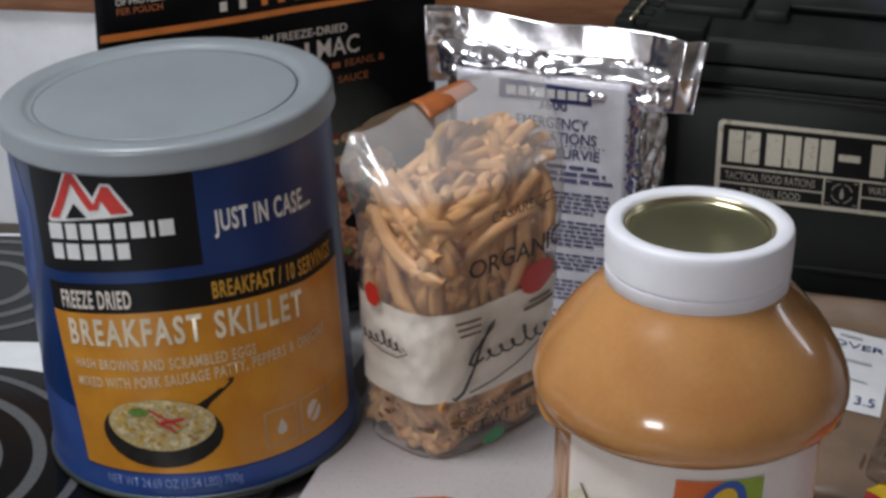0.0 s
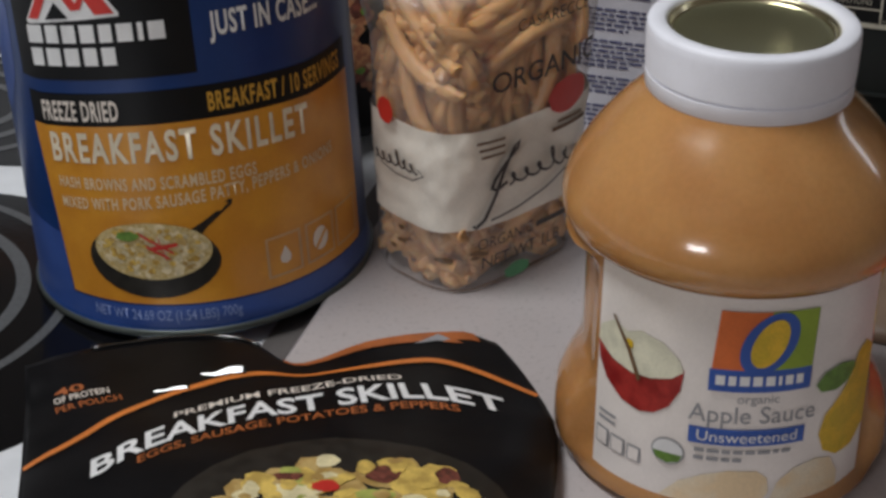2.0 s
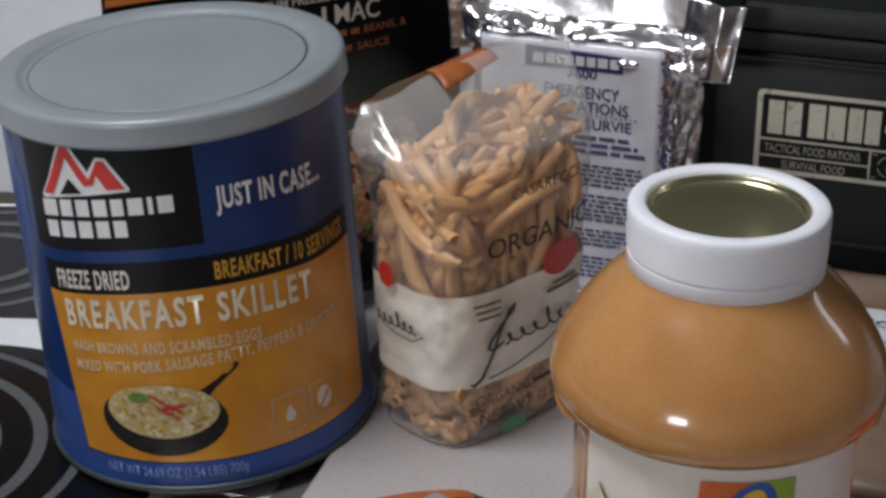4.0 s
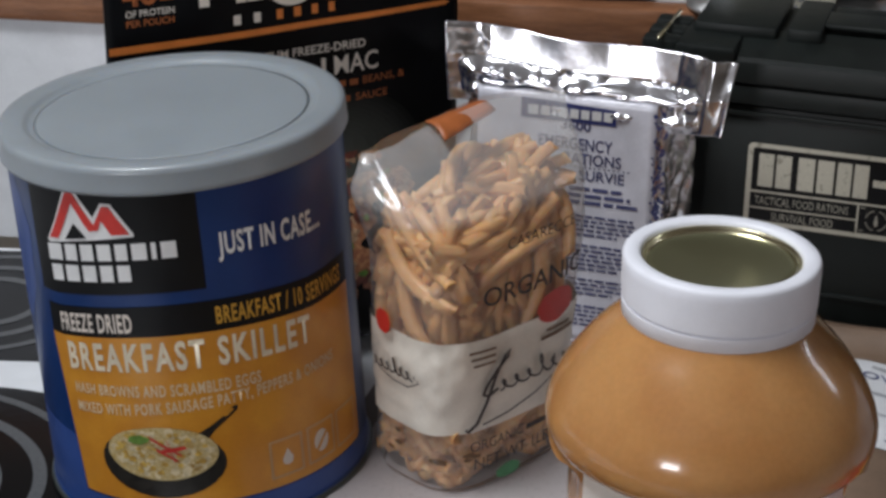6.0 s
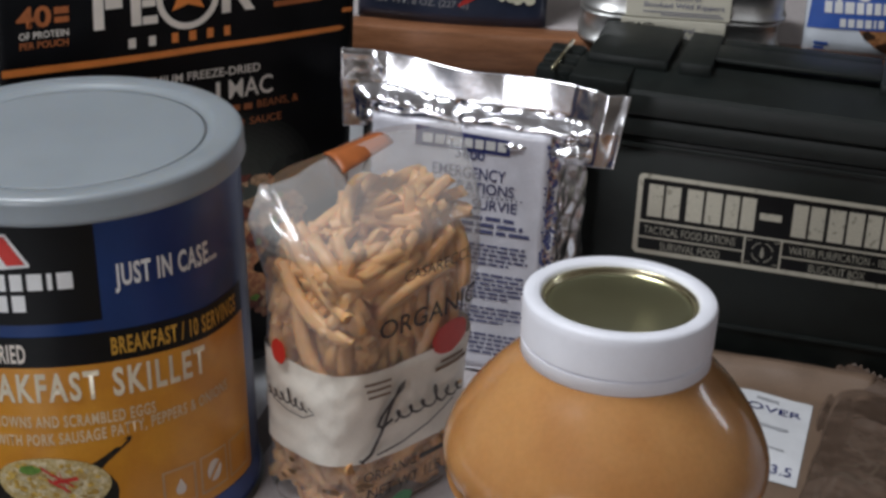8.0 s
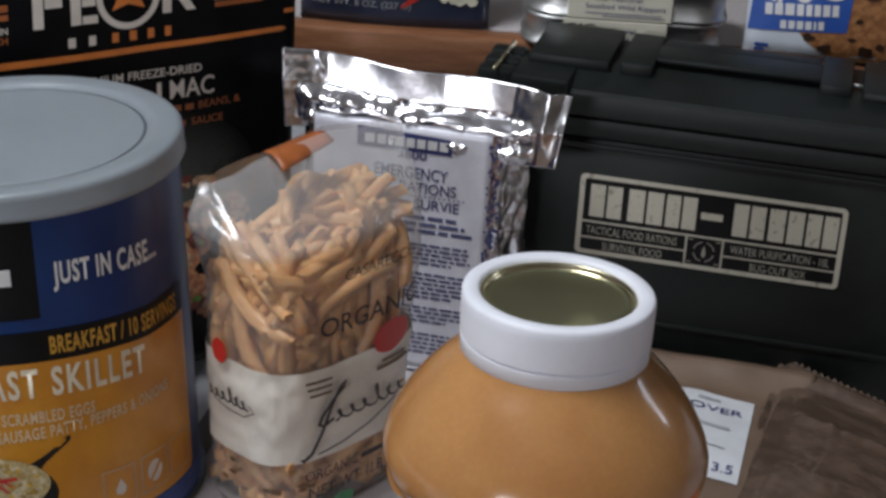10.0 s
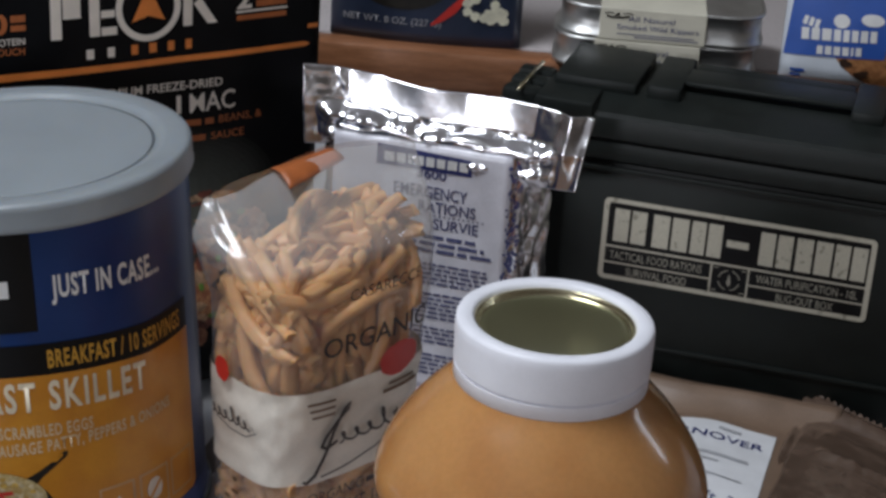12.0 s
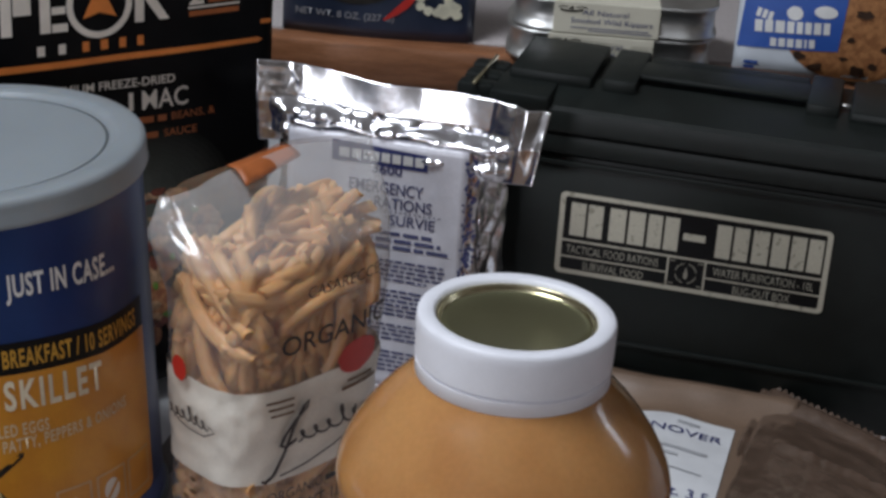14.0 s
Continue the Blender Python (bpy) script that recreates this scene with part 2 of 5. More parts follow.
def box_bm(x0, x1, y0, y1, z0, z1, bevel=0.0, seg=2):
    bm = bmesh.new()
    bmesh.ops.create_cube(bm, size=1)
    for v in bm.verts:
        v.co = Vector(((x0 + x1) / 2 + v.co.x * (x1 - x0), (y0 + y1) / 2 + v.co.y * (y1 - y0), (z0 + z1) / 2 + v.co.z * (z1 - z0)))
    if bevel:
        bmesh.ops.bevel(bm, geom=bm.edges[:], offset=bevel, segments=seg, affect="EDGES", profile=0.5)
    return bm


def flat_box(name, dims, mat, parent=None, bevel=0.0, label=""):
    ob = part(name, box_bm(*dims, bevel), mat, parent, label)
    ob.data.set_sharp_from_angle(angle=radians(40))
    return ob


def lathe(profile, seg=96, closed_ends=True, shape=None):
    """Turns (r, z) pairs round z. shape(r, z, angle) may bend the radius."""
    bm = bmesh.new()
    rings = []
    for r, z in profile:
        ring = []
        for k in range(seg):
            a = 2 * math.pi * k / seg
            q = shape(r, z, a) if shape else r
            ring.append(bm.verts.new((q * math.sin(a), -q * math.cos(a), z)))
        rings.append(ring)
    for a, b in zip(rings, rings[1:]):
        for k in range(seg):
            bm.faces.new((a[k], a[(k + 1) % seg], b[(k + 1) % seg], b[k]))
    if closed_ends:
        bm.faces.new(rings[0][::-1])
        bm.faces.new(rings[-1])
    return bm


def tube(points, radius, seg=8):
    """A round rod along points."""
    bm = bmesh.new()
    rings = []
    n = len(points)
    for i, p in enumerate(points):
        p = Vector(p)
        d = (Vector(points[min(i + 1, n - 1)]) - Vector(points[max(i - 1, 0)])).normalized()
        q = d.to_track_quat("Z", "Y")
        rings.append([bm.verts.new(p + q @ Vector((radius * math.cos(2 * math.pi * k / seg), radius * math.sin(2 * math.pi * k / seg), 0))) for k in range(seg)])
    for a, b in zip(rings, rings[1:]):
        for k in range(seg):
            bm.faces.new((a[k], a[(k + 1) % seg], b[(k + 1) % seg], b[k]))
    bm.faces.new(rings[0][::-1])
    bm.faces.new(rings[-1])
    return bm


def split_parts(name, bm, mat, parent, label=""):
    """Links each loose piece of a bmesh as a part of its own."""
    bm.verts.index_update()
    todo = set(bm.faces)
    obs = []
    while todo:
        piece, front = set(), [next(f for f in bm.faces if f in todo)]
        while front:
            f = front.pop()
            if f in piece:
                continue
            piece.add(f)
            front += [g for e in f.edges for g in e.link_faces if g not in piece]
        todo -= piece
        b2, seen = bmesh.new(), {}
        for f in bm.faces:
            if f in piece:
                b2.faces.new([seen.setdefault(v.index, None) or seen.update({v.index: b2.verts.new(v.co)}) or seen[v.index] for v in f.verts])
        obs.append(part(name, b2, mat, parent, label))
    bm.free()
    return obs


# flat prints: shapes are drawn in a plane, cut into small pieces and laid on a surface
class Print:
    def __init__(self):
        self.bm = bmesh.new()

    def poly(self, pts):
        vs = [self.bm.verts.new((x, y, 0)) for x, y in pts]
        es = [self.bm.edges.new((vs[i], vs[(i + 1) % len(vs)])) for i in range(len(vs))]
        bmesh.ops.triangle_fill(self.bm, edges=es, use_beauty=True)
        return self

    def rect(self, x0, y0, x1, y1):
        vs = [self.bm.verts.new((x, y, 0)) for x, y in ((x0, y0), (x1, y0), (x1, y1), (x0, y1))]
        self.bm.faces.new(vs)
        return self

    def ellipse(self, x, y, rx, ry, tilt=0.0, n=28):
        c, s = math.cos(radians(tilt)), math.sin(radians(tilt))
        vs = []
        for k in range(n):
            a = 2 * math.pi * k / n
            u, v = rx * math.cos(a), ry * math.sin(a)
            vs.append(self.bm.verts.new((x + u * c - v * s, y + u * s + v * c, 0)))
        self.bm.faces.new(vs)
        return self

    def blob(self, x, y, rx, ry, rng, n=12, rough=0.25):
        vs = [self.bm.verts.new((x + rx * (1 + rng.uniform(-rough, rough)) * math.cos(2 * math.pi * k / n),
                                 y + ry * (1 + rng.uniform(-rough, rough)) * math.sin(2 * math.pi * k / n), 0)) for k in range(n)]
        self.bm.faces.new(vs)
        return self

    def stroke(self, pts, w, ends=None):
        """A band of width w along pts; ends narrows it at both ends."""
        n = len(pts)
        row = []
        for i, (x, y) in enumerate(pts):
            ax, ay = pts[max(i - 1, 0)]
            bx, by = pts[min(i + 1, n - 1)]
            d = Vector((bx - ax, by - ay)).normalized()
            h = w / 2 * (1 if ends is None else max(ends, math.sin(math.pi * i / (n - 1))))
            row.append((self.bm.verts.new((x - d.y * h, y + d.x * h, 0)), self.bm.verts.new((x + d.y * h, y - d.x * h, 0))))
        for a, b in zip(row, row[1:]):
            self.bm.faces.new((a[0], a[1], b[1], b[0]))
        return self

    def ring(self, x, y, rx, ry, w, tilt=0.0, n=36, a0=0.0, a1=360.0):
        pts = []
        c, s = math.cos(radians(tilt)), math.sin(radians(tilt))
        for k in range(n + 1):
            a = radians(a0 + (a1 - a0) * k / n)
            u, v = rx * math.cos(a), ry * math.sin(a)
            pts.append((x + u * c - v * s, y + u * s + v * c))
        return self.stroke(pts, w)

    def border(self, x0, y0, x1, y1, w):
        for a in ((x0, y0, x1, y0 + w), (x0, y1 - w, x1, y1), (x0, y0 + w, x0 + w, y1 - w), (x1 - w, y0 + w, x1, y1 - w)):
            self.rect(*a)
        return self

    def text(self, words, x, y, height, width=None, bold=0.0, turn=0.0, align="L", space=1.0):
        """Lettering with its base line at (x, y), capitals of that height, set to that width."""
        cu = bpy.data.curves.new("words", "FONT")
        cu.body, cu.size, cu.offset, cu.resolution_u, cu.space_character = words, 1.0, bold, 3, space
        ob = bpy.data.objects.new("words", cu)
        me = bpy.data.meshes.new_from_object(ob)
        n = len(me.vertices)
        co = np.empty(n * 3)
        me.vertices.foreach_get("co", co)
        co = co.reshape(-1, 3)
        k = height / 0.69
        x0, x1 = co[:, 0].min(), co[:, 0].max()
        sx = width / (x1 - x0) if width else k
        shift = {"L": 0, "C": -(x1 - x0) * sx / 2, "R": -(x1 - x0) * sx}[align]
        c, s = math.cos(radians(turn)), math.sin(radians(turn))
        vs = []
        for p in co:
            u, v = (p[0] - x0) * sx + shift, p[1] * k
            vs.append(self.bm.verts.new((x + u * c - v * s, y + u * s + v * c, 0)))
        for f in me.polygons:
            try:
                self.bm.faces.new([vs[i] for i in f.vertices])
            except ValueError:
                pass
        bpy.data.objects.remove(ob)
        bpy.data.curves.remove(cu)
        bpy.data.meshes.remove(me)
        return self

    def blocks(self, x, y, height, widths, gap, turn=0.0):
        """A row of plain blocks in place of a name."""
        c, s = math.cos(radians(turn)), math.sin(radians(turn))
        for w in widths:
            if w > 0:
                vs = [self.bm.verts.new((x0 * c - y0 * s + x, x0 * s + y0 * c + y, 0)) for x0, y0 in ((0, 0), (w, 0), (w, height), (0, height))]
                self.bm.faces.new(vs)
            x += (abs(w) + gap) * c
            y += (abs(w) + gap) * s
        return self

    def lay(self, name, mat, parent, surface, off, step=0.006, label="", split=False):
        bm = self.bm
        bmesh.ops.recalc_face_normals(bm, faces=bm.faces[:])
        if step:
            for axis in (0, 1):
                lo = min(v.co[axis] for v in bm.verts)
                hi = max(v.co[axis] for v in bm.verts)
                k = math.floor(lo / step) + 1
                while k * step < hi:
                    no = (1, 0, 0) if axis == 0 else (0, 1, 0)
                    co = (k * step, 0, 0) if axis == 0 else (0, k * step, 0)
                    bmesh.ops.bisect_plane(bm, geom=bm.verts[:] + bm.edges[:] + bm.faces[:], dist=1e-7, plane_co=co, plane_no=no)
                    k += 1
        for f in bm.faces:
            f.normal_update()
            if f.normal.z < 0:
                f.normal_flip()
        for v in bm.verts:
            v.co = surface(v.co.x, v.co.y, off)
        if split:
            return split_parts(name, bm, mat, parent, label)
        return part(name, bm, mat, parent, label)


def sheet(surface, x0, x1, y0, y1, nx, ny, off=0.0):
    """A grid on a surface."""
    bm = bmesh.new()
    g = [[bm.verts.new(surface(x0 + (x1 - x0) * i / nx, y0 + (y1 - y0) * j / ny, off)) for i in range(nx + 1)] for j in range(ny + 1)]
    for j in range(ny):
        for i in range(nx):
            bm.faces.new((g[j][i], g[j][i + 1], g[j + 1][i + 1], g[j + 1][i]))
    return bm


def shell(front, back, x0, x1, y0, y1, nx, ny):
    """A closed skin between two surfaces over the same rectangle."""
    bm = bmesh.new()
    f = [[bm.verts.new(front(x0 + (x1 - x0) * i / nx, y0 + (y1 - y0) * j / ny, 0)) for i in range(nx + 1)] for j in range(ny + 1)]
    b = [[bm.verts.new(back(x0 + (x1 - x0) * i / nx, y0 + (y1 - y0) * j / ny, 0)) for i in range(nx + 1)] for j in range(ny + 1)]
    for j in range(ny):
        for i in range(nx):
            bm.faces.new((f[j][i], f[j][i + 1], f[j + 1][i + 1], f[j + 1][i]))
            bm.faces.new((b[j][i], b[j + 1][i], b[j + 1][i + 1], b[j][i + 1]))
    for i in range(nx):
        bm.faces.new((f[0][i], b[0][i], b[0][i + 1], f[0][i + 1]))
        bm.faces.new((f[ny][i], f[ny][i + 1], b[ny][i + 1], b[ny][i]))
    for j in range(ny):
        bm.faces.new((f[j][0], f[j + 1][0], b[j + 1][0], b[j][0]))
        bm.faces.new((f[j][nx], b[j][nx], b[j + 1][nx], f[j + 1][nx]))
    return bm


def fuzz(x, y, z, size):
    return noise.noise(Vector((x, y, z)) * size)


# ---- the room, closed round the counter ----
def structure(name, dims, mat, label, bevel=0.0):
    return tagged(flat_box(name, dims, mat, None, bevel), label, kind="structure")


structure("floor", (-2.2, 2.0, -2.6, 1.9, -1.0, -0.9), FLOOR, "brown vinyl kitchen floor")
structure("ceiling", (-2.2, 2.0, -2.6, 1.9, 1.5, 1.6), CEILING, "white painted ceiling")
structure("wall_north", (-2.2, 2.0, 1.8, 1.9, -0.9, 1.5), WALL, "cream painted wall behind the raised ledge")
structure("wall_south", (-2.2, 2.0, -2.6, -2.5, -0.9, 1.5), WALL, "cream painted wall")
structure("wall_east", (1.9, 2.0, -2.5, 1.8, -0.9, 1.5), WALL, "cream painted wall")
structure("wall_west", (-2.2, -2.1, -2.5, 1.8, -0.9, 1.5), WALL, "cream painted wall")

STOVE_Z = -0.0108


def edge_x(y):
    """The worktop's edge towards the stove, a little askew."""
    return 0.0555 + 0.235 * (y + 0.0995)


def worktop_bm(y0, y1, x1, z0, z1, inset=0.0, r=0.003):
    bm = bmesh.new()
    rows = []
    for y in (y0, y1):
        x0 = edge_x(y) + inset
        prof = [(x1, z0), (x0, z0)] + [(x0 + r - r * math.cos(a), z1 - r + r * math.sin(a)) for a in (0.0, 0.4, 0.8, 1.2, 1.571)] + [(x1, z1)]
        rows.append([bm.verts.new((x, y, z)) for x, z in prof])
    n = len(rows[0])
    for i in range(n):
        bm.faces.new((rows[0][i], rows[0][(i + 1) % n], rows[1][(i + 1) % n], rows[1][i]))
    bm.faces.new(rows[0][::-1])
    bm.faces.new(rows[1])
    bmesh.ops.recalc_face_normals(bm, faces=bm.faces[:])
    return bm


top = tagged(part("worktop", worktop_bm(-0.45, 0.42, 1.6, -0.03, 0.0), LAMINATE), "pinkish white speckled laminate worktop", kind="structure")
top.data.set_sharp_from_angle(angle=radians(50))
tagged(part("base_cabinet", worktop_bm(-0.42, 0.40, 1.6, -0.9, -0.032, 0.004), CABINET, smooth=False), "brown wooden base cabinet under the worktop", kind="structure")

# raised ledge with an oak front edge
LEDGE = pose(0.17, 0.257, 0, 0, 0, -4.5)


def in_ledge(ob):
    ob.matrix_basis = LEDGE
    return ob


in_ledge(structure("backsplash", (-1.0, 1.2, 0.004, 0.05, -0.02, 0.1265), ENAMEL, "white splashback below the oak edge"))
in_ledge(structure("ledge", (-1.0, 1.2, 0.019, 0.45, 0.138, 0.1537), LAMINATE, "white laminate raised ledge", 0.001))
in_ledge(structure("trim", (-1.0, 1.2, -0.002, 0.018, 0.127, 0.1535), OAK, "varnished oak edge strip of the ledge", 0.004))


# ---- stove ----
def rounded(x0, x1, y0, y1, r, n=14):
    pts = []
    for cx, cy, a0 in ((x1 - r, y1 - r, 0), (x0 + r, y1 - r, 90), (x0 + r, y0 + r, 180), (x1 - r, y0 + r, 270)):
        for k in range(n + 1):
            a = radians(a0 + 90 * k / n)
            pts.append((cx + r * math.cos(a), cy + r * math.sin(a)))
    return pts


def slab_bm(pts, z0, z1):
    bm = bmesh.new()
    lo = [bm.verts.new((x, y, z0)) for x, y in pts]
    hi = [bm.verts.new((x, y, z1)) for x, y in pts]
    n = len(pts)
    bm.faces.new(lo[::-1])
    bm.faces.new(hi)
    for i in range(n):
        bm.faces.new((lo[i], lo[(i + 1) % n], hi[(i + 1) % n], hi[i]))
    return bm


def build_stove():
    Z = STOVE_Z
    stove = thing("stove", "white enamel electric stove with black glass hobs and grey rings", "stove")
    part("body", slab_bm([(-0.72, -0.42), (edge_x(-0.42) - 0.004, -0.42), (edge_x(0.24) - 0.004, 0.24), (-0.72, 0.24)], -0.9, Z - 0.022), ENAMEL, stove, smooth=False)
    part("top_panel", slab_bm([(-0.72, -0.44), (edge_x(-0.44) - 0.003, -0.44), (edge_x(0.25) - 0.003, 0.25), (-0.72, 0.25)], Z - 0.020, Z - 0.0002), ENAMEL, stove, smooth=False)
    for y0, y1, cy, cx in ((-0.19, 0.068, -0.041, -0.155), (0.099, 0.245, 0.172, -0.155)):
        hob = part("hob", slab_bm(rounded(-0.33, -0.013, y0, y1, 0.115 if cy < 0 else 0.071), Z - 0.0001, Z + 0.0004), GLASS_TOP, stove, "black glass hob", smooth=False)
        radii = ((0.1061, 0.005), (0.0853, 0.0068), (0.0635, 0.0062), (0.043, 0.006), (0.022, 0.006)) if cy < 0 else ((0.066, 0.005), (0.050, 0.006), (0.034, 0.006))
        for r, w in radii:
            ring = Print().ring(cx, cy, r - w / 2, r - w / 2, w, n=96)
            ring.lay("heat_ring", RING_PRINT, hob, lambda x, y, o: Vector((x, y, o)), Z + 0.0007, step=0)
    return stove


build_stove()
# strip added along the enamel's edge, its dark grey standing for shade there
STRIP_SHADE = material("grey_strip_shade", (0.17, 0.155, 0.15), 0.5, vary=0.15, size=40, metal=0.2, spec=0.3)
tagged(part("edge_shade_strip", slab_bm([(edge_x(-0.43) - 0.019, -0.43), (edge_x(-0.43) - 0.0032, -0.43), (edge_x(0.24) - 0.0032, 0.24), (edge_x(0.24) - 0.019, 0.24)], STOVE_Z, STOVE_Z + 0.0007), STRIP_SHADE, smooth=False),
       "dark grey strip added for the shade between stove and worktop", kind="structure")


# ---- large tin with plastic lid ----
def build_tin():
    tin = thing("food_tin", "large blue and amber food tin with grey plastic lid", "tin can", m=pose(0.0068, 0.0012, -0.0054, 0.46, -3.78, -1.54) @ Matrix.Diagonal((1.002, 1.002, 1.002, 1)))
    R = 0.077
    prof = [(0.060, 0.004), (0.0735, 0.003), (0.0755, 0.0), (0.0786, 0.0004), (0.0790, 0.002), (0.0784, 0.0036), (0.0772, 0.0044), (R, 0.006)]
    prof += [(R, 0.006 + 0.162 * k / 12) for k in range(1, 13)]
    prof += [(R, 0.171), (0.0784, 0.173), (0.0784, 0.1775), (0.074, 0.1775), (0.073, 0.173), (0.05, 0.173)]
    part("body", lathe(prof, 128), BLUE, tin, "blue printed tin body")
    part("bottom_seam", lathe([(0.0783, 0.0002), (0.0792, 0.001), (0.0794, 0.0022), (0.0786, 0.0036), (0.0775, 0.0040)], 128, False), DULL_SEAM, tin, "bare metal bottom seam")
    lid = [(0.0785, 0.1692), (0.0796, 0.1693), (0.0801, 0.1703), (0.0797, 0.1716), (0.0797, 0.1785), (0.0794, 0.1803), (0.0784, 0.1816), (0.0765, 0.1820), (0.0690, 0.1820), (0.0676, 0.1816),
           (0.0666, 0.1810), (0.0656, 0.1801), (0.0644, 0.1797), (0.0630, 0.1796), (0.0610, 0.1796), (0.03, 0.1798), (0.004, 0.1799)]
    cover = part("lid", lathe(lid, 128), LID_PLASTIC, tin, "translucent grey plastic lid")
    part("lid_panel", lathe([(0.0630, 0.1796), (0.0610, 0.1798), (0.0580, 0.1800), (0.03, 0.1802), (0.004, 0.1803)], 128), LID_PANEL, cover, "sunk darker lid panel")
    def skin(a, z, off):
        t = radians(a)
        # the print sags towards both sides of the upper half
        k = max(0.0, min(1.0, (z - 0.05) / 0.04)) * max(0.0, min(1.0, (0.1712 - z) / 0.012))
        z -= k * (0.0060 * min(1.0, ((a - 15) / 52) ** 2) if a < 15 else 0.0030 * min(1.0, ((a - 15) / 40) ** 2))
        return Vector(((R + off) * math.sin(t), -(R + off) * math.cos(t), z))

    def lay(pr, name, mat, off, label="", step=4, split=False):
        # the width is in degrees, the height in metres
        bm = pr.bm
        lo, hi = min(v.co.x for v in bm.verts), max(v.co.x for v in bm.verts)
        k = math.floor(lo / step) + 1
        while k * step < hi:
            bmesh.ops.bisect_plane(bm, geom=bm.verts[:] + bm.edges[:] + bm.faces[:], dist=1e-7, plane_co=(k * step, 0, 0), plane_no=(1, 0, 0))
            k += 1
        return pr.lay(name, mat, tin, skin, off, step=0, label=label, split=split)

    lay(Print().rect(-44.5, 0.1232, 18.2, 0.1712), "logo_panel", INK_BLACK, 0.0003, "black panel with plain blocks")
    lay(Print().rect(-42.4, 0.1022, 79, 0.1172), "black_band", INK_BLACK, 0.0003)
    lay(Print().poly([(-42.4, 0.1022), (79, 0.1022), (79, 0.0185), (77, 0.0165), (-36, 0.0165)]), "amber_panel", AMBER, 0.0003, "amber front panel")
    # lighter foot of the print, with its slanted upper edge
    lay(Print().poly([(-120, 0.062), (-78, 0.052), (-60, 0.0460), (-38.3, 0.0440), (-36.6, 0.0155), (94, 0.0155), (94, 0.0045), (-120, 0.0045)]), "lighter_foot", PALE_BLUE, 0.0002)
    lay(Print().poly([(-120, 0.171), (-58, 0.171), (-49, 0.150), (-51, 0.120), (-60, 0.100), (-120, 0.090)]), "pale_side", PALE_BLUE, 0.0002)
    # emblem: a plain zigzag of peaks in red on white
    def up(pts):
        return [(x + 1.9, z + 0.0022 + 0.0022 * max(0, (-x - 10) / 28)) for x, z in pts]
    peaks = [(-38.6, 0.1452), (-27.6, 0.1672), (-24.2, 0.1672), (-18.0, 0.1572), (-14.6, 0.1632), (-11.2, 0.1632), (-4.6, 0.1500), (-4.6, 0.1484), (-37.6, 0.1436)]
    lay(Print().poly(up(peaks)), "emblem_edge", WHITE_INK, 0.0006)
    lay(Print().poly(up([(-37.4, 0.1460), (-27.0, 0.1662), (-24.8, 0.1662), (-17.9, 0.1540), (-14.2, 0.1620), (-11.8, 0.1620), (-5.8, 0.1498), (-12.0, 0.1494), (-15.0, 0.1560),
                         (-16.6, 0.1514), (-19.8, 0.1508), (-25.6, 0.1618), (-33.0, 0.1462)])), "emblem", RED_INK, 0.0009)
    lay(Print().poly(up([(-30.0, 0.1462), (-25.6, 0.1540), (-21.2, 0.1474)])), "emblem_core", INK_BLACK, 0.0009)
    w = 4.9
    lay(Print().blocks(-37.3, 0.1396, 0.0078, [6.6, w, w, w, w - 0.8, w, 1.6, w], 1.55), "name_block", WHITE_INK, 0.0006, split=True)
    lay(Print().blocks(-36.8, 0.1296, 0.0078, [5.2, 5.6, 5.2, 4.6, 4.4], 1.6), "name_block", WHITE_INK, 0.0006, split=True)
    lay(Print().text("JUST IN CASE...", 23.4, 0.1382, 0.0098, 40.0, bold=0.028, space=1.10), "lettering", WHITE_INK, 0.0004)
    lay(Print().text("FREEZE DRIED", -36.5, 0.1050, 0.0086, 29, bold=0.026, space=1.12), "lettering", CREAM_INK, 0.0006)
    lay(Print().text("BREAKFAST / 10 SERVINGS", 20.2, 0.1058, 0.0080, 53, bold=0.026, space=1.12), "lettering", AMBER_INK, 0.0006)
    lay(Print().text("BREAKFAST SKILLET", -35, 0.0858, 0.0132, 89, bold=0.030, space=1.22), "lettering", SOFT_INK, 0.0006)
    for words, z0, wide, rise in (("HASH BROWNS AND SCRAMBLED EGGS", 0.0718, 67, 0.00002), ("MIXED WITH PORK SAUSAGE PATTY, PEPPERS & ONIONS", 0.0606, 98, 0.00009)):
        pr = Print().text(words, -34, z0, 0.0056, wide, bold=0.022, space=1.15)
        for v in pr.bm.verts:
            v.co.y += rise * (v.co.x + 34)
        lay(pr, "lettering", PALE_INK, 0.0006)
    lay(Print().text("NET WT 24.69 OZ (1.54 LBS) 700g", -27, 0.0085, 0.0050, 50, bold=0.004), "lettering", SKY_INK, 0.0005)
    # skillet picture
    k = 180 / math.pi / R
    lay(Print().ellipse(-3.7, 0.0375, 22.0, 0.0178), "skillet_print", CAST_IRON, 0.0005)
    lay(Print().poly([(9.5, 0.0522), (14, 0.0556), (19, 0.0600), (22.6, 0.0642), (24.0, 0.0640), (23.6, 0.0618), (20, 0.0580), (15.2, 0.0528), (12.5, 0.0486)]), "skillet_handle_print", CAST_IRON, 0.0005)
    lay(Print().poly([(18.6, 0.0598), (21.6, 0.0630), (22.6, 0.0628), (20.0, 0.0596)]), "handle_hole_print", AMBER, 0.0007)
    lay(Print().ellipse(-3.4, 0.0428, 19.4, 0.0138), "eggs_print", EGGS, 0.0008)
    rng = random.Random(4)
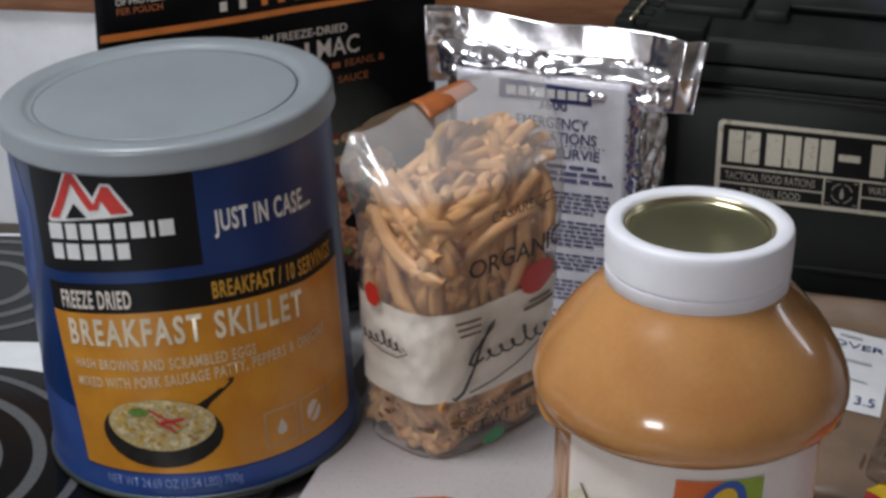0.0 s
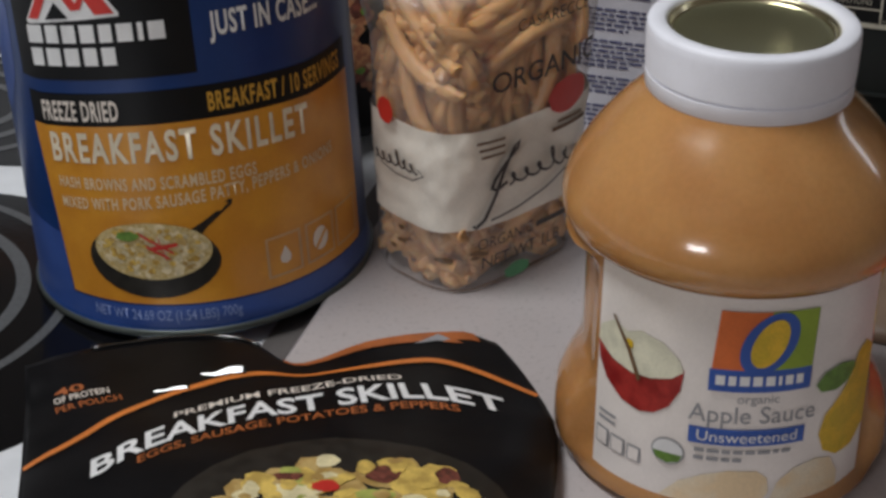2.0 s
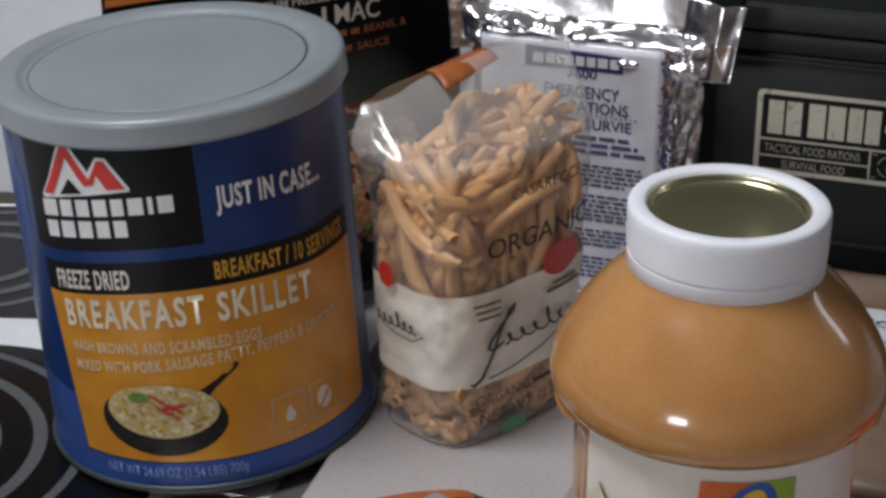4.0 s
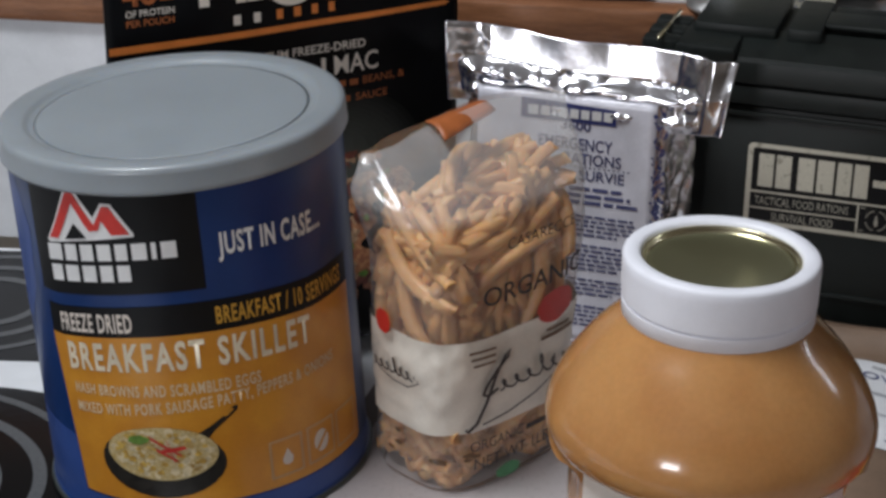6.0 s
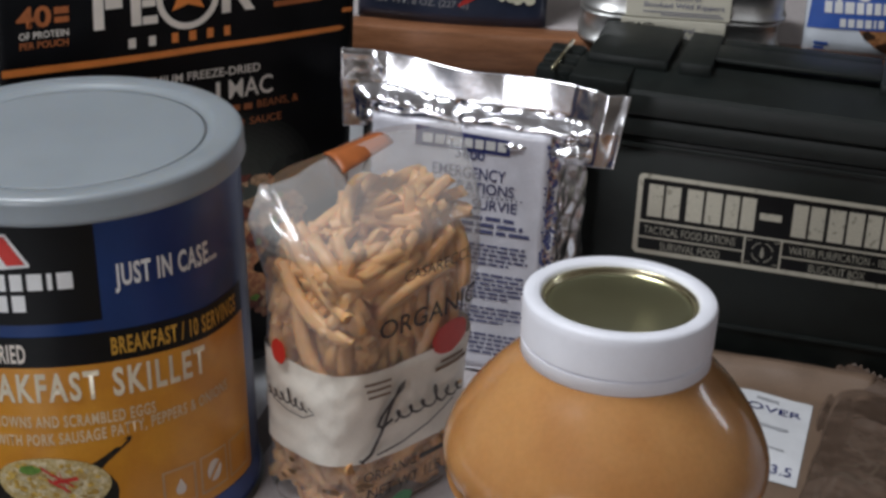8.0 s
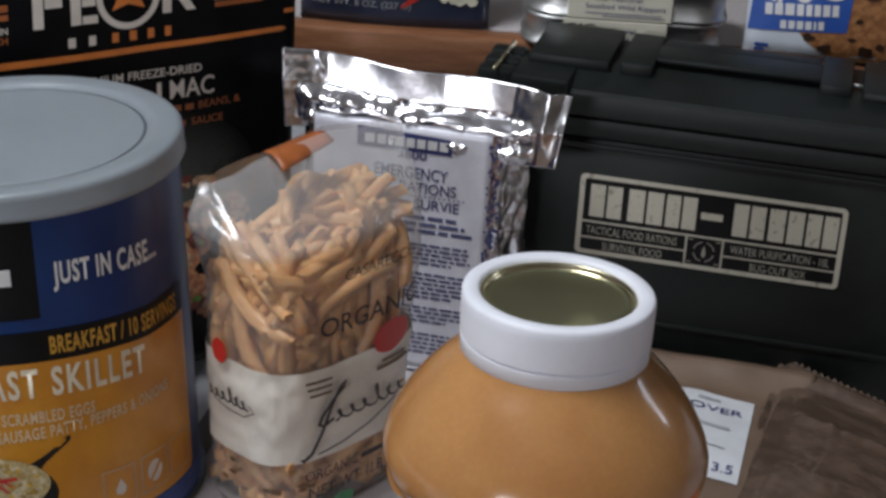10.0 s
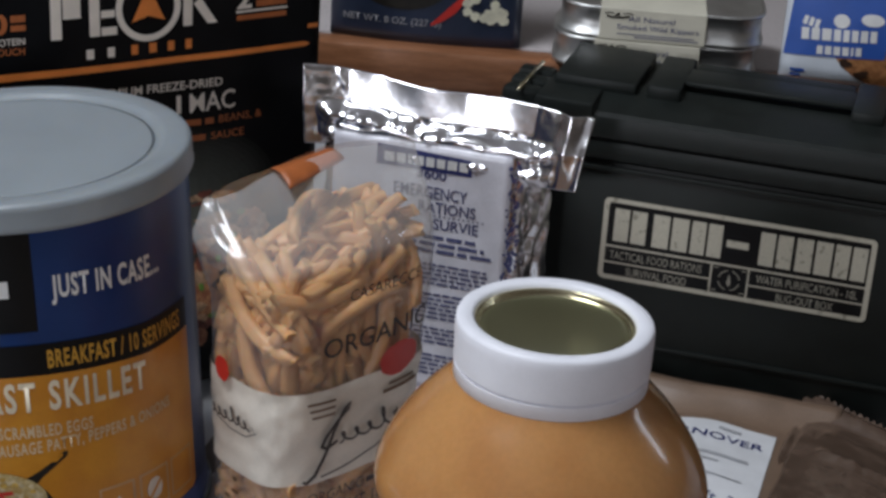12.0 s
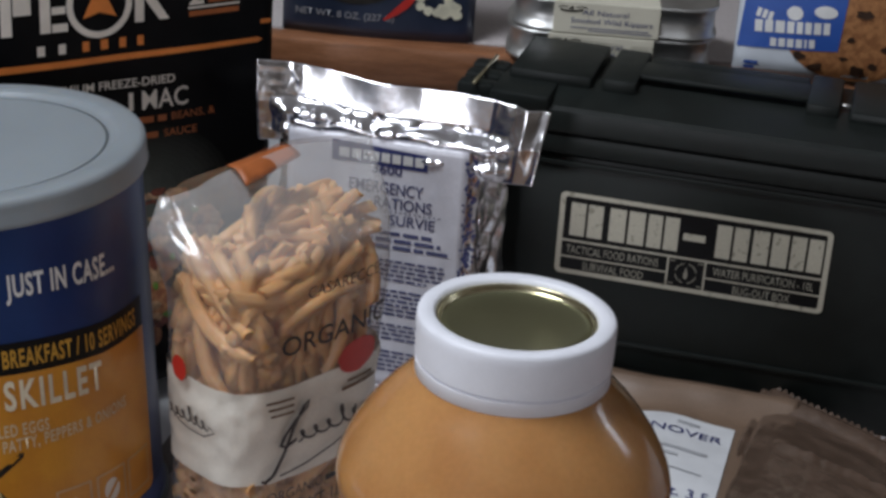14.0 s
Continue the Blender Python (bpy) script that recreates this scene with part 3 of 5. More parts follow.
    for name, mat, n, rr in (("egg_crumble", SCRAMBLE, 70, 1.5), ("potato_crumble", POTATO, 40, 1.2), ("sausage_crumble", SPUD_LUMP, 22, 1.2)):
        pr = Print()
        for _ in range(n):
            a, q = rng.uniform(0, 6.283), math.sqrt(rng.random()) * 0.92
            s = rr * rng.uniform(0.6, 1.2)
            pr.blob(-3.4 + 18.6 * q * math.cos(a), 0.0428 + 0.0130 * q * math.sin(a), s, s / k * 0.8, rng, 8)
        tagged(lay(pr, name, mat, 0.00095 if mat is SCRAMBLE else 0.0011), kind="stuff")
    lay(Print().blob(-10.5, 0.0500, 4.2, 0.0022, rng, 14), "herb_print", GREEN_INK, 0.0013)
    pr = Print()
    for x0, y0, x1, y1 in ((-7, 0.0515, 3.5, 0.0420), (-5, 0.0455, 2, 0.0395), (-1, 0.050, 0.8, 0.039), (-3, 0.0445, 5, 0.0462)):
        pr.poly([(x0, y0 + 0.0009), (x1, y1 + 0.0009), (x1 + 0.6, y1 - 0.0007), (x0 + 0.6, y0 - 0.0011)])
    tagged(lay(pr, "pepper_print", RED_INK, 0.0014), kind="stuff")
    pr = Print()
    for a0 in (33.0, 48.0, 62.5):
        pr.rect(a0, 0.0212, a0 + 0.75, 0.0408).rect(a0 + 12.2, 0.0212, a0 + 12.95, 0.0408)
        pr.rect(a0 + 0.75, 0.0212, a0 + 12.2, 0.0222).rect(a0 + 0.75, 0.0398, a0 + 12.2, 0.0408)
    lay(pr, "icon_box", ICON_INK, 0.0006, split=True)
    pr = Print().poly([(39.8, 0.0352), (41.8, 0.0300), (41.4, 0.0275), (39.8, 0.0265), (38.0, 0.0275), (37.6, 0.0300)])
    pr.ellipse(54.4, 0.0310, 3.4, 0.0056)
    lay(pr, "icon", CREAM_INK, 0.0006, split=True)
    lay(Print().poly([(50.6, 0.0262), (57.6, 0.0366), (58.4, 0.0356), (51.4, 0.0252)]), "icon_slash", AMBER, 0.0009)
    return tin


build_tin()


# ---- jar of apple sauce ----
def build_jar():
    jar = thing("sauce_jar", "clear jar of brown apple sauce with white cap and paper label", "jar", m=pose(0.2336, -0.1500, 0.0097) @ Matrix.Diagonal((0.977, 0.977, 0.977, 1)))
    RF = 0.0588

    def smooth(a, b, x):
        t = max(0.0, min(1.0, (x - a) / (b - a)))
        return t * t * (3 - 2 * t)

    def shape(r, z, a):
        d = math.degrees(a)
        d = abs(d - 360 if d > 180 else d)
        side = smooth(60, 72, d)
        if z > 0.0905:
            return r
        waist = 0.0660 - 0.0098 * smooth(0.011, 0.041, z) * (1 - smooth(0.080, 0.0905, z))
        front = RF if -0.002 < z else r
        return min(r, front) * (1 - side) + min(r, waist) * side

    prof = [(0.046, -0.0069), (0.054, -0.0099), (0.0585, -0.0089), (0.0630, -0.0059), (0.0660, 0.0001), (0.0665, 0.0080), (0.0665, 0.016)]
    prof += [(0.0665, 0.016 + 0.072 * k / 18) for k in range(1, 19)]
    prof += [(0.0598, 0.0888), (0.0618, 0.0900), (0.0642, 0.0922), (0.0660, 0.0955), (0.0667, 0.0995), (0.0664, 0.1040), (0.0650, 0.1090), (0.0625, 0.1145), (0.0590, 0.1205), (0.0545, 0.1270),
             (0.0492, 0.1335), (0.0440, 0.1390), (0.0400, 0.1430), (0.0372, 0.1465), (0.0362, 0.1495), (0.0360, 0.165)]
    part("body", lathe(prof, 144, shape=shape), SAUCE, jar, "brown apple sauce filling a clear jar")
    cap = [(0.0352, 0.1458), (0.0374, 0.1453), (0.0381, 0.1460), (0.0382, 0.1516), (0.0373, 0.1520), (0.0373, 0.1526), (0.0384, 0.1531), (0.0387, 0.1660), (0.0386, 0.1692), (0.0382, 0.1703), (0.0374, 0.1710), (0.0350, 0.1712),
           (0.0328, 0.1710), (0.0318, 0.1704), (0.0314, 0.1692), (0.0312, 0.1665), (0.030, 0.1660)]
    ob = part("cap", lathe(cap, 120), CAP_PLASTIC, jar, "white plastic screw cap")
    ob.data.set_sharp_from_angle(angle=radians(48))
    part("lid_rim", lathe([(0.0312, 0.1664), (0.0312, 0.1688), (0.0308, 0.1692), (0.0302, 0.1689), (0.0298, 0.1676), (0.0294, 0.1668), (0.0286, 0.1666)], 96, False), GOLD_RIM, ob, "gold metal rim")
    part("lid_disc", lathe([(0.0296, 0.1664), (0.0288, 0.1667), (0.0280, 0.1672), (0.0266, 0.1674), (0.0255, 0.1671), (0.002, 0.1670)], 96), GOLD_METAL, ob, "olive gold metal lid disc")

    def skin(a, z, off):
        t = radians(a)
        q = RF + off + 0.0003 * fuzz(a * 0.01, z * 8, 3, 5)
        return Vector((q * math.sin(t), -q * math.cos(t), z))

    def lay(pr, name, mat, off, label="", step=4, split=False):
        bm = pr.bm
        lo, hi = min(v.co.x for v in bm.verts), max(v.co.x for v in bm.verts)
        k = math.floor(lo / step) + 1
        while k * step < hi:
            bmesh.ops.bisect_plane(bm, geom=bm.verts[:] + bm.edges[:] + bm.faces[:], dist=1e-7, plane_co=(k * step, 0, 0), plane_no=(1, 0, 0))
            k += 1
        return pr.lay(name, mat, jar, skin, off, step=0, label=label, split=split)

    def slanted(x, z, rx, rz):
        pr = Print().ellipse(x, z, rx, rz)
        for v in pr.bm.verts:
            v.co.x += 260 * (v.co.y - z)
        return pr

    part("paper_label", sheet(skin, -59, 58, -0.0012, 0.0886, 40, 14, 0.0008), PAPER_LABEL, jar, "cream paper label with fruit pictures")
    lay(Print().poly([(-9.6, 0.0835), (8, 0.0835), (7, 0.0592), (-11.3, 0.0592)]), "orange_field", FIELD_ORANGE, 0.0014)
    lay(Print().poly([(8, 0.0835), (25.2, 0.0835), (24.6, 0.0592), (7, 0.0592)]), "lime_field", LIME_INK, 0.0014)
    lay(Print().rect(-12, 0.0498, 24.6, 0.0592), "blue_field", ROYAL_INK, 0.0014)
    lay(slanted(8.0, 0.0704, 9.6, 0.0130), "emblem_oval", ROYAL_INK, 0.0017, "blue oval")
    lay(slanted(8.0, 0.0706, 6.0, 0.0100), "emblem_core", YELLOW_INK, 0.0020, "amber oval")
    lay(Print().blocks(-9.6, 0.0528, 0.0040, [3.2, 2.6, 3.4, 3.2, 3.2, 1.2, 2.8, 2.6], 1.25), "name_block", WHITE_INK, 0.0017, split=True)
    lay(Print().text("organic", -1.5, 0.0450, 0.0036, 15), "lettering", GREY_INK, 0.0012)
    lay(Print().text("Apple Sauce", -18, 0.0362, 0.0072, 46), "lettering", GREY_INK, 0.0012)
    lay(Print().rect(-17.5, 0.0262, 24.5, 0.0335), "blue_strip", ROYAL_INK, 0.0012)
    lay(Print().text("Unsweetened", -14.5, 0.0278, 0.0046, 36), "lettering", WHITE_INK, 0.0015)
    lay(Print().ellipse(-24.5, 0.0196, 6.3, 0.0058), "seal_ring", GREY_INK, 0.0012)
    lay(Print().ellipse(-24.5, 0.0196, 5.7, 0.0052), "seal", WHITE_INK, 0.0014)
    lay(Print().poly([(-30, 0.0190), (-19, 0.0190), (-20.2, 0.0160), (-24.5, 0.0146), (-28.8, 0.0160)]), "seal_field", GREEN_INK, 0.0016)
    pr = Print()
    for y, a, b in ((0.0225, -15, 20), (0.0190, -15, 2)):
        while a < b:
            w = 2.0 + 2.6 * abs(math.sin(a * 3.1))
            pr.rect(a, y, min(a + w, b), y + 0.0017)
            a += w + 1.0
    for y in (0.024, 0.021):
        pr.rect(-56, y, -47, y + 0.0012)
    lay(pr, "small_print", GREY_INK, 0.0012, split=True)
    lay(Print().rect(-57, 0.0098, -50, 0.0175).rect(-49, 0.0098, -42, 0.0170).rect(-41, 0.0098, -35, 0.0165), "fact_box", GREY_INK, 0.0012, split=True)
    lay(Print().rect(-56.2, 0.0104, -50.8, 0.0169).rect(-48.2, 0.0104, -42.8, 0.0164).rect(-40.2, 0.0104, -35.8, 0.0159), "fact_field", PAPER_LABEL, 0.0015, split=True)
    # halved apple
    ap = [(-58.6, 0.0550), (-50, 0.0525), (-38, 0.0520), (-26, 0.0540), (-20.6, 0.0560), (-21.5, 0.0470), (-25.5, 0.0390), (-31, 0.0345), (-37, 0.0328), (-45, 0.0345), (-53, 0.0400), (-57.5, 0.0470)]
    lay(Print().poly(ap), "apple_skin_print", APPLE_RED, 0.0012)
    lay(Print().poly([(-58.4, 0.0550), (-57, 0.0615), (-50, 0.0668), (-44, 0.0645), (-38, 0.0672), (-29, 0.0655), (-22.5, 0.0600), (-20.8, 0.0552), (-25, 0.0515), (-33, 0.0490), (-41, 0.0482), (-50, 0.0500)]), "apple_flesh_print", APPLE_FLESH, 0.0015)
    lay(Print().ellipse(-42.5, 0.0600, 1.8, 0.0020), "apple_core_print", YELLOW_INK, 0.0018)
    lay(Print().poly([(-50.5, 0.0690), (-49.5, 0.0693), (-42, 0.0590), (-36.5, 0.0470), (-38, 0.0462), (-43, 0.0570)]), "apple_stalk_print", BROWN_INK, 0.0020)
    # pear with a leaf
    lay(Print().poly([(48, 0.0570), (53, 0.0600), (57.5, 0.0560), (57.5, 0.0220), (50, 0.0150), (41, 0.0145), (34, 0.0190), (31, 0.0270), (33, 0.0350), (39, 0.0410), (44.5, 0.0480)]), "pear_print", YELLOW_INK, 0.0012)
    lay(Print().poly([(27.5, 0.0495), (31, 0.0540), (38, 0.0560), (45, 0.0545), (46, 0.0520), (43, 0.0475), (37, 0.0450), (30, 0.0460)]), "leaf_print", GREEN_INK, 0.0015)
    # cut fruit at the foot
    lay(Print().poly([(-27, -0.0008), (-20, 0.0075), (-11, 0.0125), (-2, 0.0150), (8, 0.0148), (12, 0.0115), (13, 0.0050), (9, -0.0008)]).poly([(13, -0.0008), (16, 0.0090), (22, 0.0145), (31, 0.0165), (38, 0.0145), (43, 0.0060), (43, -0.0008)]), "fruit_slice_print", PEACH_INK, 0.0012)
    return jar


build_jar()


# ---- ammunition-style storage box ----
def build_box():
    m = pose(0.2771, 0.1441, 0, 0, 0, -15.24)
    box = thing("storage_box", "dark green-black plastic storage box with tan stencilled panel", "storage box", m=m)
    U0, U1, D = -0.036, 0.250, 0.088
    flat_box("body", (U0, U1, 0.0, D, 0.0, 0.1335), BOX_PLASTIC, box, 0.004)
    flat_box("body_collar", (U0 - 0.003, U1 + 0.003, -0.004, D + 0.004, 0.1345, 0.1455), BOX_PLASTIC, box, 0.002)
    # lid: a long wedge that slopes up to the handle, then lower ground behind it
    bm = bmesh.new()
    side = [(-0.0050, 0.1470), (-0.0056, 0.1482), (-0.0056, 0.1560), (-0.0048, 0.1585), (-0.0022, 0.1603), (0.0300, 0.1662), (0.0340, 0.1664), (0.0346, 0.1658), (0.0348, 0.1640), (0.0860, 0.1640), (0.0920, 0.1600), (0.0936, 0.1560), (0.0936, 0.1470)]
    rows = []
    for x, tuck in ((U0 - 0.0050, 0.0012), (U0 - 0.0035, 0.0), (U1 + 0.0035, 0.0), (U1 + 0.0050, 0.0012)):
        rows.append([bm.verts.new((x, y, z - (tuck if z > 0.15 else 0))) for y, z in side])
    for a, b in zip(rows, rows[1:]):
        for i in range(len(side)):
            bm.faces.new((a[i], a[(i + 1) % len(side)], b[(i + 1) % len(side)], b[i]))
    bm.faces.new(rows[0])
    bm.faces.new(rows[-1][::-1])
    bmesh.ops.recalc_face_normals(bm, faces=bm.faces[:])
    lid = part("lid", bm, BOX_PLASTIC, box, "black plastic lid")
    lid.data.set_sharp_from_angle(angle=radians(24))
    flat_box("lid_step", (U0 - 0.006, -0.0105, -0.0066, 0.030, 0.1560, 0.1655), BOX_PLASTIC, box, 0.0015)
    flat_box("lid_step", (0.172, U1 + 0.006, -0.0066, 0.030, 0.1560, 0.1655), BOX_PLASTIC, box, 0.0015)
    # raised blocks, and the handle lying in its trench between two mounts
    flat_box("top_block", (U0 - 0.002, 0.0070, 0.0200, 0.084, 0.1636, 0.1708), BOX_PLASTIC, box, 0.0020)
    flat_box("top_block", (0.1420, 0.235, 0.0240, 0.084, 0.1636, 0.1704), BOX_PLASTIC, box, 0.0024)
    flat_box("handle", (0.0300, 0.1200, 0.0365, 0.062, 0.1682, 0.1712), BOX_PLASTIC, box, 0.0010, "black carrying handle")
    flat_box("handle_mount", (0.0125, 0.0305, 0.0200, 0.080, 0.1636, 0.1713), BOX_PLASTIC, box, 0.0014)
    flat_box("handle_mount", (0.1195, 0.1365, 0.0260, 0.080, 0.1636, 0.1713), BOX_PLASTIC, box, 0.0014)
    part("handle_pin", tube([(0.1362, 0.044, 0.1672), (0.1424, 0.044, 0.1672)], 0.0012), TIN_METAL, box, "steel handle pin")
    flat_box("back_rail", (0.0312, 0.1188, 0.066, 0.080, 0.1636, 0.1694), BOX_PLASTIC, box, 0.0016)
    # hinge lugs with a brass pin at the end
    for y in (0.004, 0.022, 0.040):
        flat_box("hinge_lug", (U0 - 0.027, U0 - 0.006, y, y + 0.013, 0.146, 0.1640), BOX_PLASTIC, box, 0.003)
    part("hinge_pin", tube([(U0 - 0.0165, 0.000, 0.1652), (U0 - 0.0155, 0.052, 0.1656)], 0.0011), GOLD_RIM, box, "brass hinge pin")
    # ribs low on the face
    for z in (0.028, 0.1275):
        flat_box("rib", (U0 + 0.006, U1 - 0.006, -0.0015, 0.002, z, z + 0.003), BOX_PLASTIC, box, 0.0006)

    def face(x, z, off):
        return Vector((x, -off, z))

    def inner(x, z, off):
        return Vector((x * 1.004, -off, z + 0.0013))

    x1, z0, z1 = 0.1442, 0.0661, 0.1131
    pr = Print()
    bm = pr.bm
    out, inn = rounded(0, x1, z0, z1, 0.003, 5), rounded(0.0028, x1 - 0.0028, z0 + 0.0026, z1 - 0.0026, 0.0012, 5)
    a, b = [bm.verts.new((x, y, 0)) for x, y in out], [bm.verts.new((x, y, 0)) for x, y in inn]
    for i in range(len(a)):
        bm.faces.new((a[i], a[(i + 1) % len(a)], b[(i + 1) % len(a)], b[i]))
    pr.rect(0.0028, 0.0849, x1 - 0.0028, 0.0861)
    pr.rect(0.0028, 0.0756, 0.0602, 0.0765).rect(0.0811, 0.0756, x1 - 0.0028, 0.0765)
    pr.rect(0.0602, 0.0687, 0.0612, 0.0849).rect(0.0801, 0.0687, 0.0811, 0.0849)
    pr.lay("stencil_border", STENCIL, box, face, 0.0009, step=0.01, label="tan painted border")
    Print().poly(rounded(0.001, x1 - 0.001, z0 + 0.001, z1 - 0.001, 0.002, 4)).lay("panel_field", INK_BLACK, box, face, 0.0005, step=0)
    # plain stencil blocks in place of the name, each split by a bridge
    pr = Print()
    for x, w in ((0.0062, 0.0175), (0.0272, 0.0190), (0.0478, 0.0165), (0.0842, 0.0170), (0.1032, 0.0185), (0.1232, 0.0165)):
        pr.rect(x, 0.0873, x + w * 0.46, 0.1062).rect(x + w * 0.54, 0.0873, x + w, 0.1062)
    pr.rect(0.0668, 0.0945, 0.0785, 0.0985)
    pr.lay("stencil_block", STENCIL, box, inner, 0.0009, step=0, split=True)
    for words, x, z, h, w in (("TACTICAL FOOD RATIONS", 0.0055, 0.0770, 0.0046, 0.0500), ("SURVIVAL FOOD", 0.0150, 0.0683, 0.0044, 0.0330),
                              ("WATER PURIFICATION - 10L", 0.0845, 0.0770, 0.0046, 0.0530), ("BUG-OUT BOX", 0.0960, 0.0683, 0.0044, 0.0300)):
        Print().text(words, x, z, h, w, bold=0.005).lay("lettering", STENCIL_DIM, box, inner, 0.0009, step=0)
    pr = Print()
    for a0 in (12, 102, 192, 282):
        pr.ring(0.0704, 0.0756, 0.0056, 0.0056, 0.0006, n=12, a0=a0, a1=a0 + 66)
    pr.ellipse(0.0704, 0.0746, 0.0011, 0.0024).poly([(0.0696, 0.0768), (0.0712, 0.0768), (0.0704, 0.0792)])
    for sx in (-1, 1):
        for sy in (-1, 1):
            pr.rect(0.0704 + sx * 0.0075 - 0.0014, 0.0756 + sy * 0.0065 - 0.0003, 0.0704 + sx * 0.0075 + 0.0014, 0.0756 + sy * 0.0065 + 0.0003)
    pr.lay("sight_emblem", STENCIL_DIM, box, inner, 0.0009, step=0)
    return box


build_box()


# ---- standing black meal pouch ----
def build_back_pouch():
    m = pose(-0.0517, 0.0809, 0, 0, 0, 30)
    W, HT = 0.199, 0.262
    pouch = thing("meal_pouch", "black stand-up meal pouch with orange line, standing behind the tin", "food pouch", m=m)

    def bulge(x, z):
        s = max(0.0, math.sin(math.pi * min(1, max(0, x / W))))
        t = max(0.0, min(1.0, z / HT))
        return 0.030 * s ** 0.6 * (1 - t) ** 0.8 + 0.0012

    def front(x, z, off):
        b = bulge(x, z)
        low = max(0.0, min(1.0, (0.105 - z) / 0.075))
        s = max(0.0, math.sin(math.pi * min(1, max(0, x / W)))) ** 0.6
        return Vector((x, 0.006 - 0.25 * b - 0.026 * s * low * low * (3 - 2 * low) + 0.0010 * fuzz(x, z, 2, 25) - off, z))

    def back(x, z, off):
        return Vector((x, 0.006 + 1.0 * bulge(x, z) + off, z))

    part("body", shell(front, back, 0, W, 0.0, HT, 40, 40), POUCH_BLACK, pouch, "black film pouch")
    S = W  # the print is placed from the right edge

    def lay(pr, name, mat, off, step=0.012, label="", split=False):
        for v in pr.bm.verts:
            v.co.y -= 0.0038 - 0.0020 * v.co.x / S
        return pr.lay(name, mat, pouch, front, off, step, label, split)

    lay(Print().poly([(0.001, 0.1742), (S - 0.009, 0.1762), (S - 0.006, 0.1775), (S - 0.009, 0.1790), (0.001, 0.1782)]), "orange_line", ORANGE_INK, 0.0005)
    lay(Print().rect(S - 0.0075, 0.1860, S - 0.0012, 0.1884), "orange_tab", ORANGE_INK, 0.0005)
    pr = Print()
    # name in plain blocks, with a ring in it
    pr.rect(S - 0.1500, 0.1938, S - 0.1445, 0.2160).rect(S - 0.1437, 0.2040, S - 0.1345, 0.2160)
    pr.rect(S - 0.1300, 0.1938, S - 0.1245, 0.2160).rect(S - 0.1238, 0.1938, S - 0.1155, 0.1980).rect(S - 0.1238, 0.2028, S - 0.1165, 0.2066)
    pr.rect(S - 0.0795, 0.1945, S - 0.0745, 0.2160).poly([(S - 0.0738, 0.2060), (S - 0.0660, 0.1948), (S - 0.0605, 0.1948), (S - 0.0700, 0.2090)])
    pr.ring(S - 0.0985, 0.2060, 0.0158, 0.0158, 0.0034, n=40)
    lay(pr, "name_block", CREAM_INK, 0.0005, split=True)
    lay(Print().poly([(S - 0.1075, 0.1990), (S - 0.0985, 0.2180), (S - 0.0895, 0.1990), (S - 0.0985, 0.2018)]), "arrow_mark", ORANGE_INK, 0.0005)
    lay(Print().blocks(S - 0.1320, 0.1822, 0.0052, [0.0040, 0.0038], 0.0072), "name_block", CREAM_INK, 0.0005, split=True)
    lay(Print().blocks(S - 0.1080, 0.1822, 0.0052, [0.0036, 0.0040, 0.0036, 0.0034], 0.0062), "name_block", ORANGE_INK, 0.0005, split=True)
    lay(Print().text("PREMIUM FREEZE-DRIED", S - 0.1290, 0.1605, 0.0044, 0.0715, bold=0.015), "lettering", CREAM_INK, 0.0005)
    lay(Print().text("MAC", S - 0.0762, 0.1475, 0.0100, 0.0262, bold=0.012).rect(S - 0.0835, 0.1476, S - 0.0810, 0.1573), "lettering", CREAM_INK, 0.0005)
    pr = Print()
    for y, a, b in ((0.1400, S - 0.115, S - 0.0625), (0.1312, S - 0.100, S - 0.0665)):
        while a < b - 0.002:
            w = 0.008 + 0.008 * abs(math.sin(a * 900))
            pr.rect(a, y, min(a + w, b), y + 0.0034)
            a += w + 0.0022
    lay(pr, "small_print", DIM_ORANGE, 0.0005)
    lay(Print().text("BEANS, &", S - 0.0595, 0.1400, 0.0040, 0.0255, bold=0.006), "lettering", DIM_ORANGE, 0.0005)
    lay(Print().text("SAUCE", S - 0.0640, 0.1312, 0.0040, 0.0193, bold=0.006), "lettering", DIM_ORANGE, 0.0005)
    pr = Print().text("OF PROTEIN", 0.0105, 0.1930, 0.0034, 0.0255, bold=0.012)
    lay(pr, "lettering", CREAM_INK, 0.0005)
    pr = Print().text("40", 0.0095, 0.1990, 0.0100, 0.0180, bold=0.03).rect(0.029, 0.2045, 0.0365, 0.2080).rect(0.029, 0.2000, 0.0365, 0.2030)
    pr.text("PER POUCH", 0.0107, 0.1880, 0.0034, 0.0250, bold=0.012)
    lay(pr, "lettering", DIM_ORANGE, 0.0005)
    lay(Print().rect(S - 0.0500, 0.1985, S - 0.0200, 0.1997).text("2", S - 0.0495, 0.2010, 0.0100, 0.0085, bold=0.03), "lettering", CREAM_INK, 0.0005)
    lay(Print().rect(S - 0.0495, 0.1945, S - 0.0205, 0.1972).rect(S - 0.0385, 0.2010, S - 0.0205, 0.2045).rect(S - 0.0385, 0.2062, S - 0.0205, 0.2095), "small_print", DIM_ORANGE, 0.0005)
    # food picture low on the face
    rng = random.Random(7)
    for k in range(12):
        shade = 0.008 + 0.0068 * k
        mist = material("steam_print", (shade, shade * 1.08, shade * 0.95), 0.45, vary=0.1, size=30, spec=0.2)
        lay(Print().ellipse(S - 0.082, 0.098, 0.058 - 0.0034 * k, 0.042 - 0.0025 * k), "steam_print", mist, 0.0003 + 0.00003 * k)
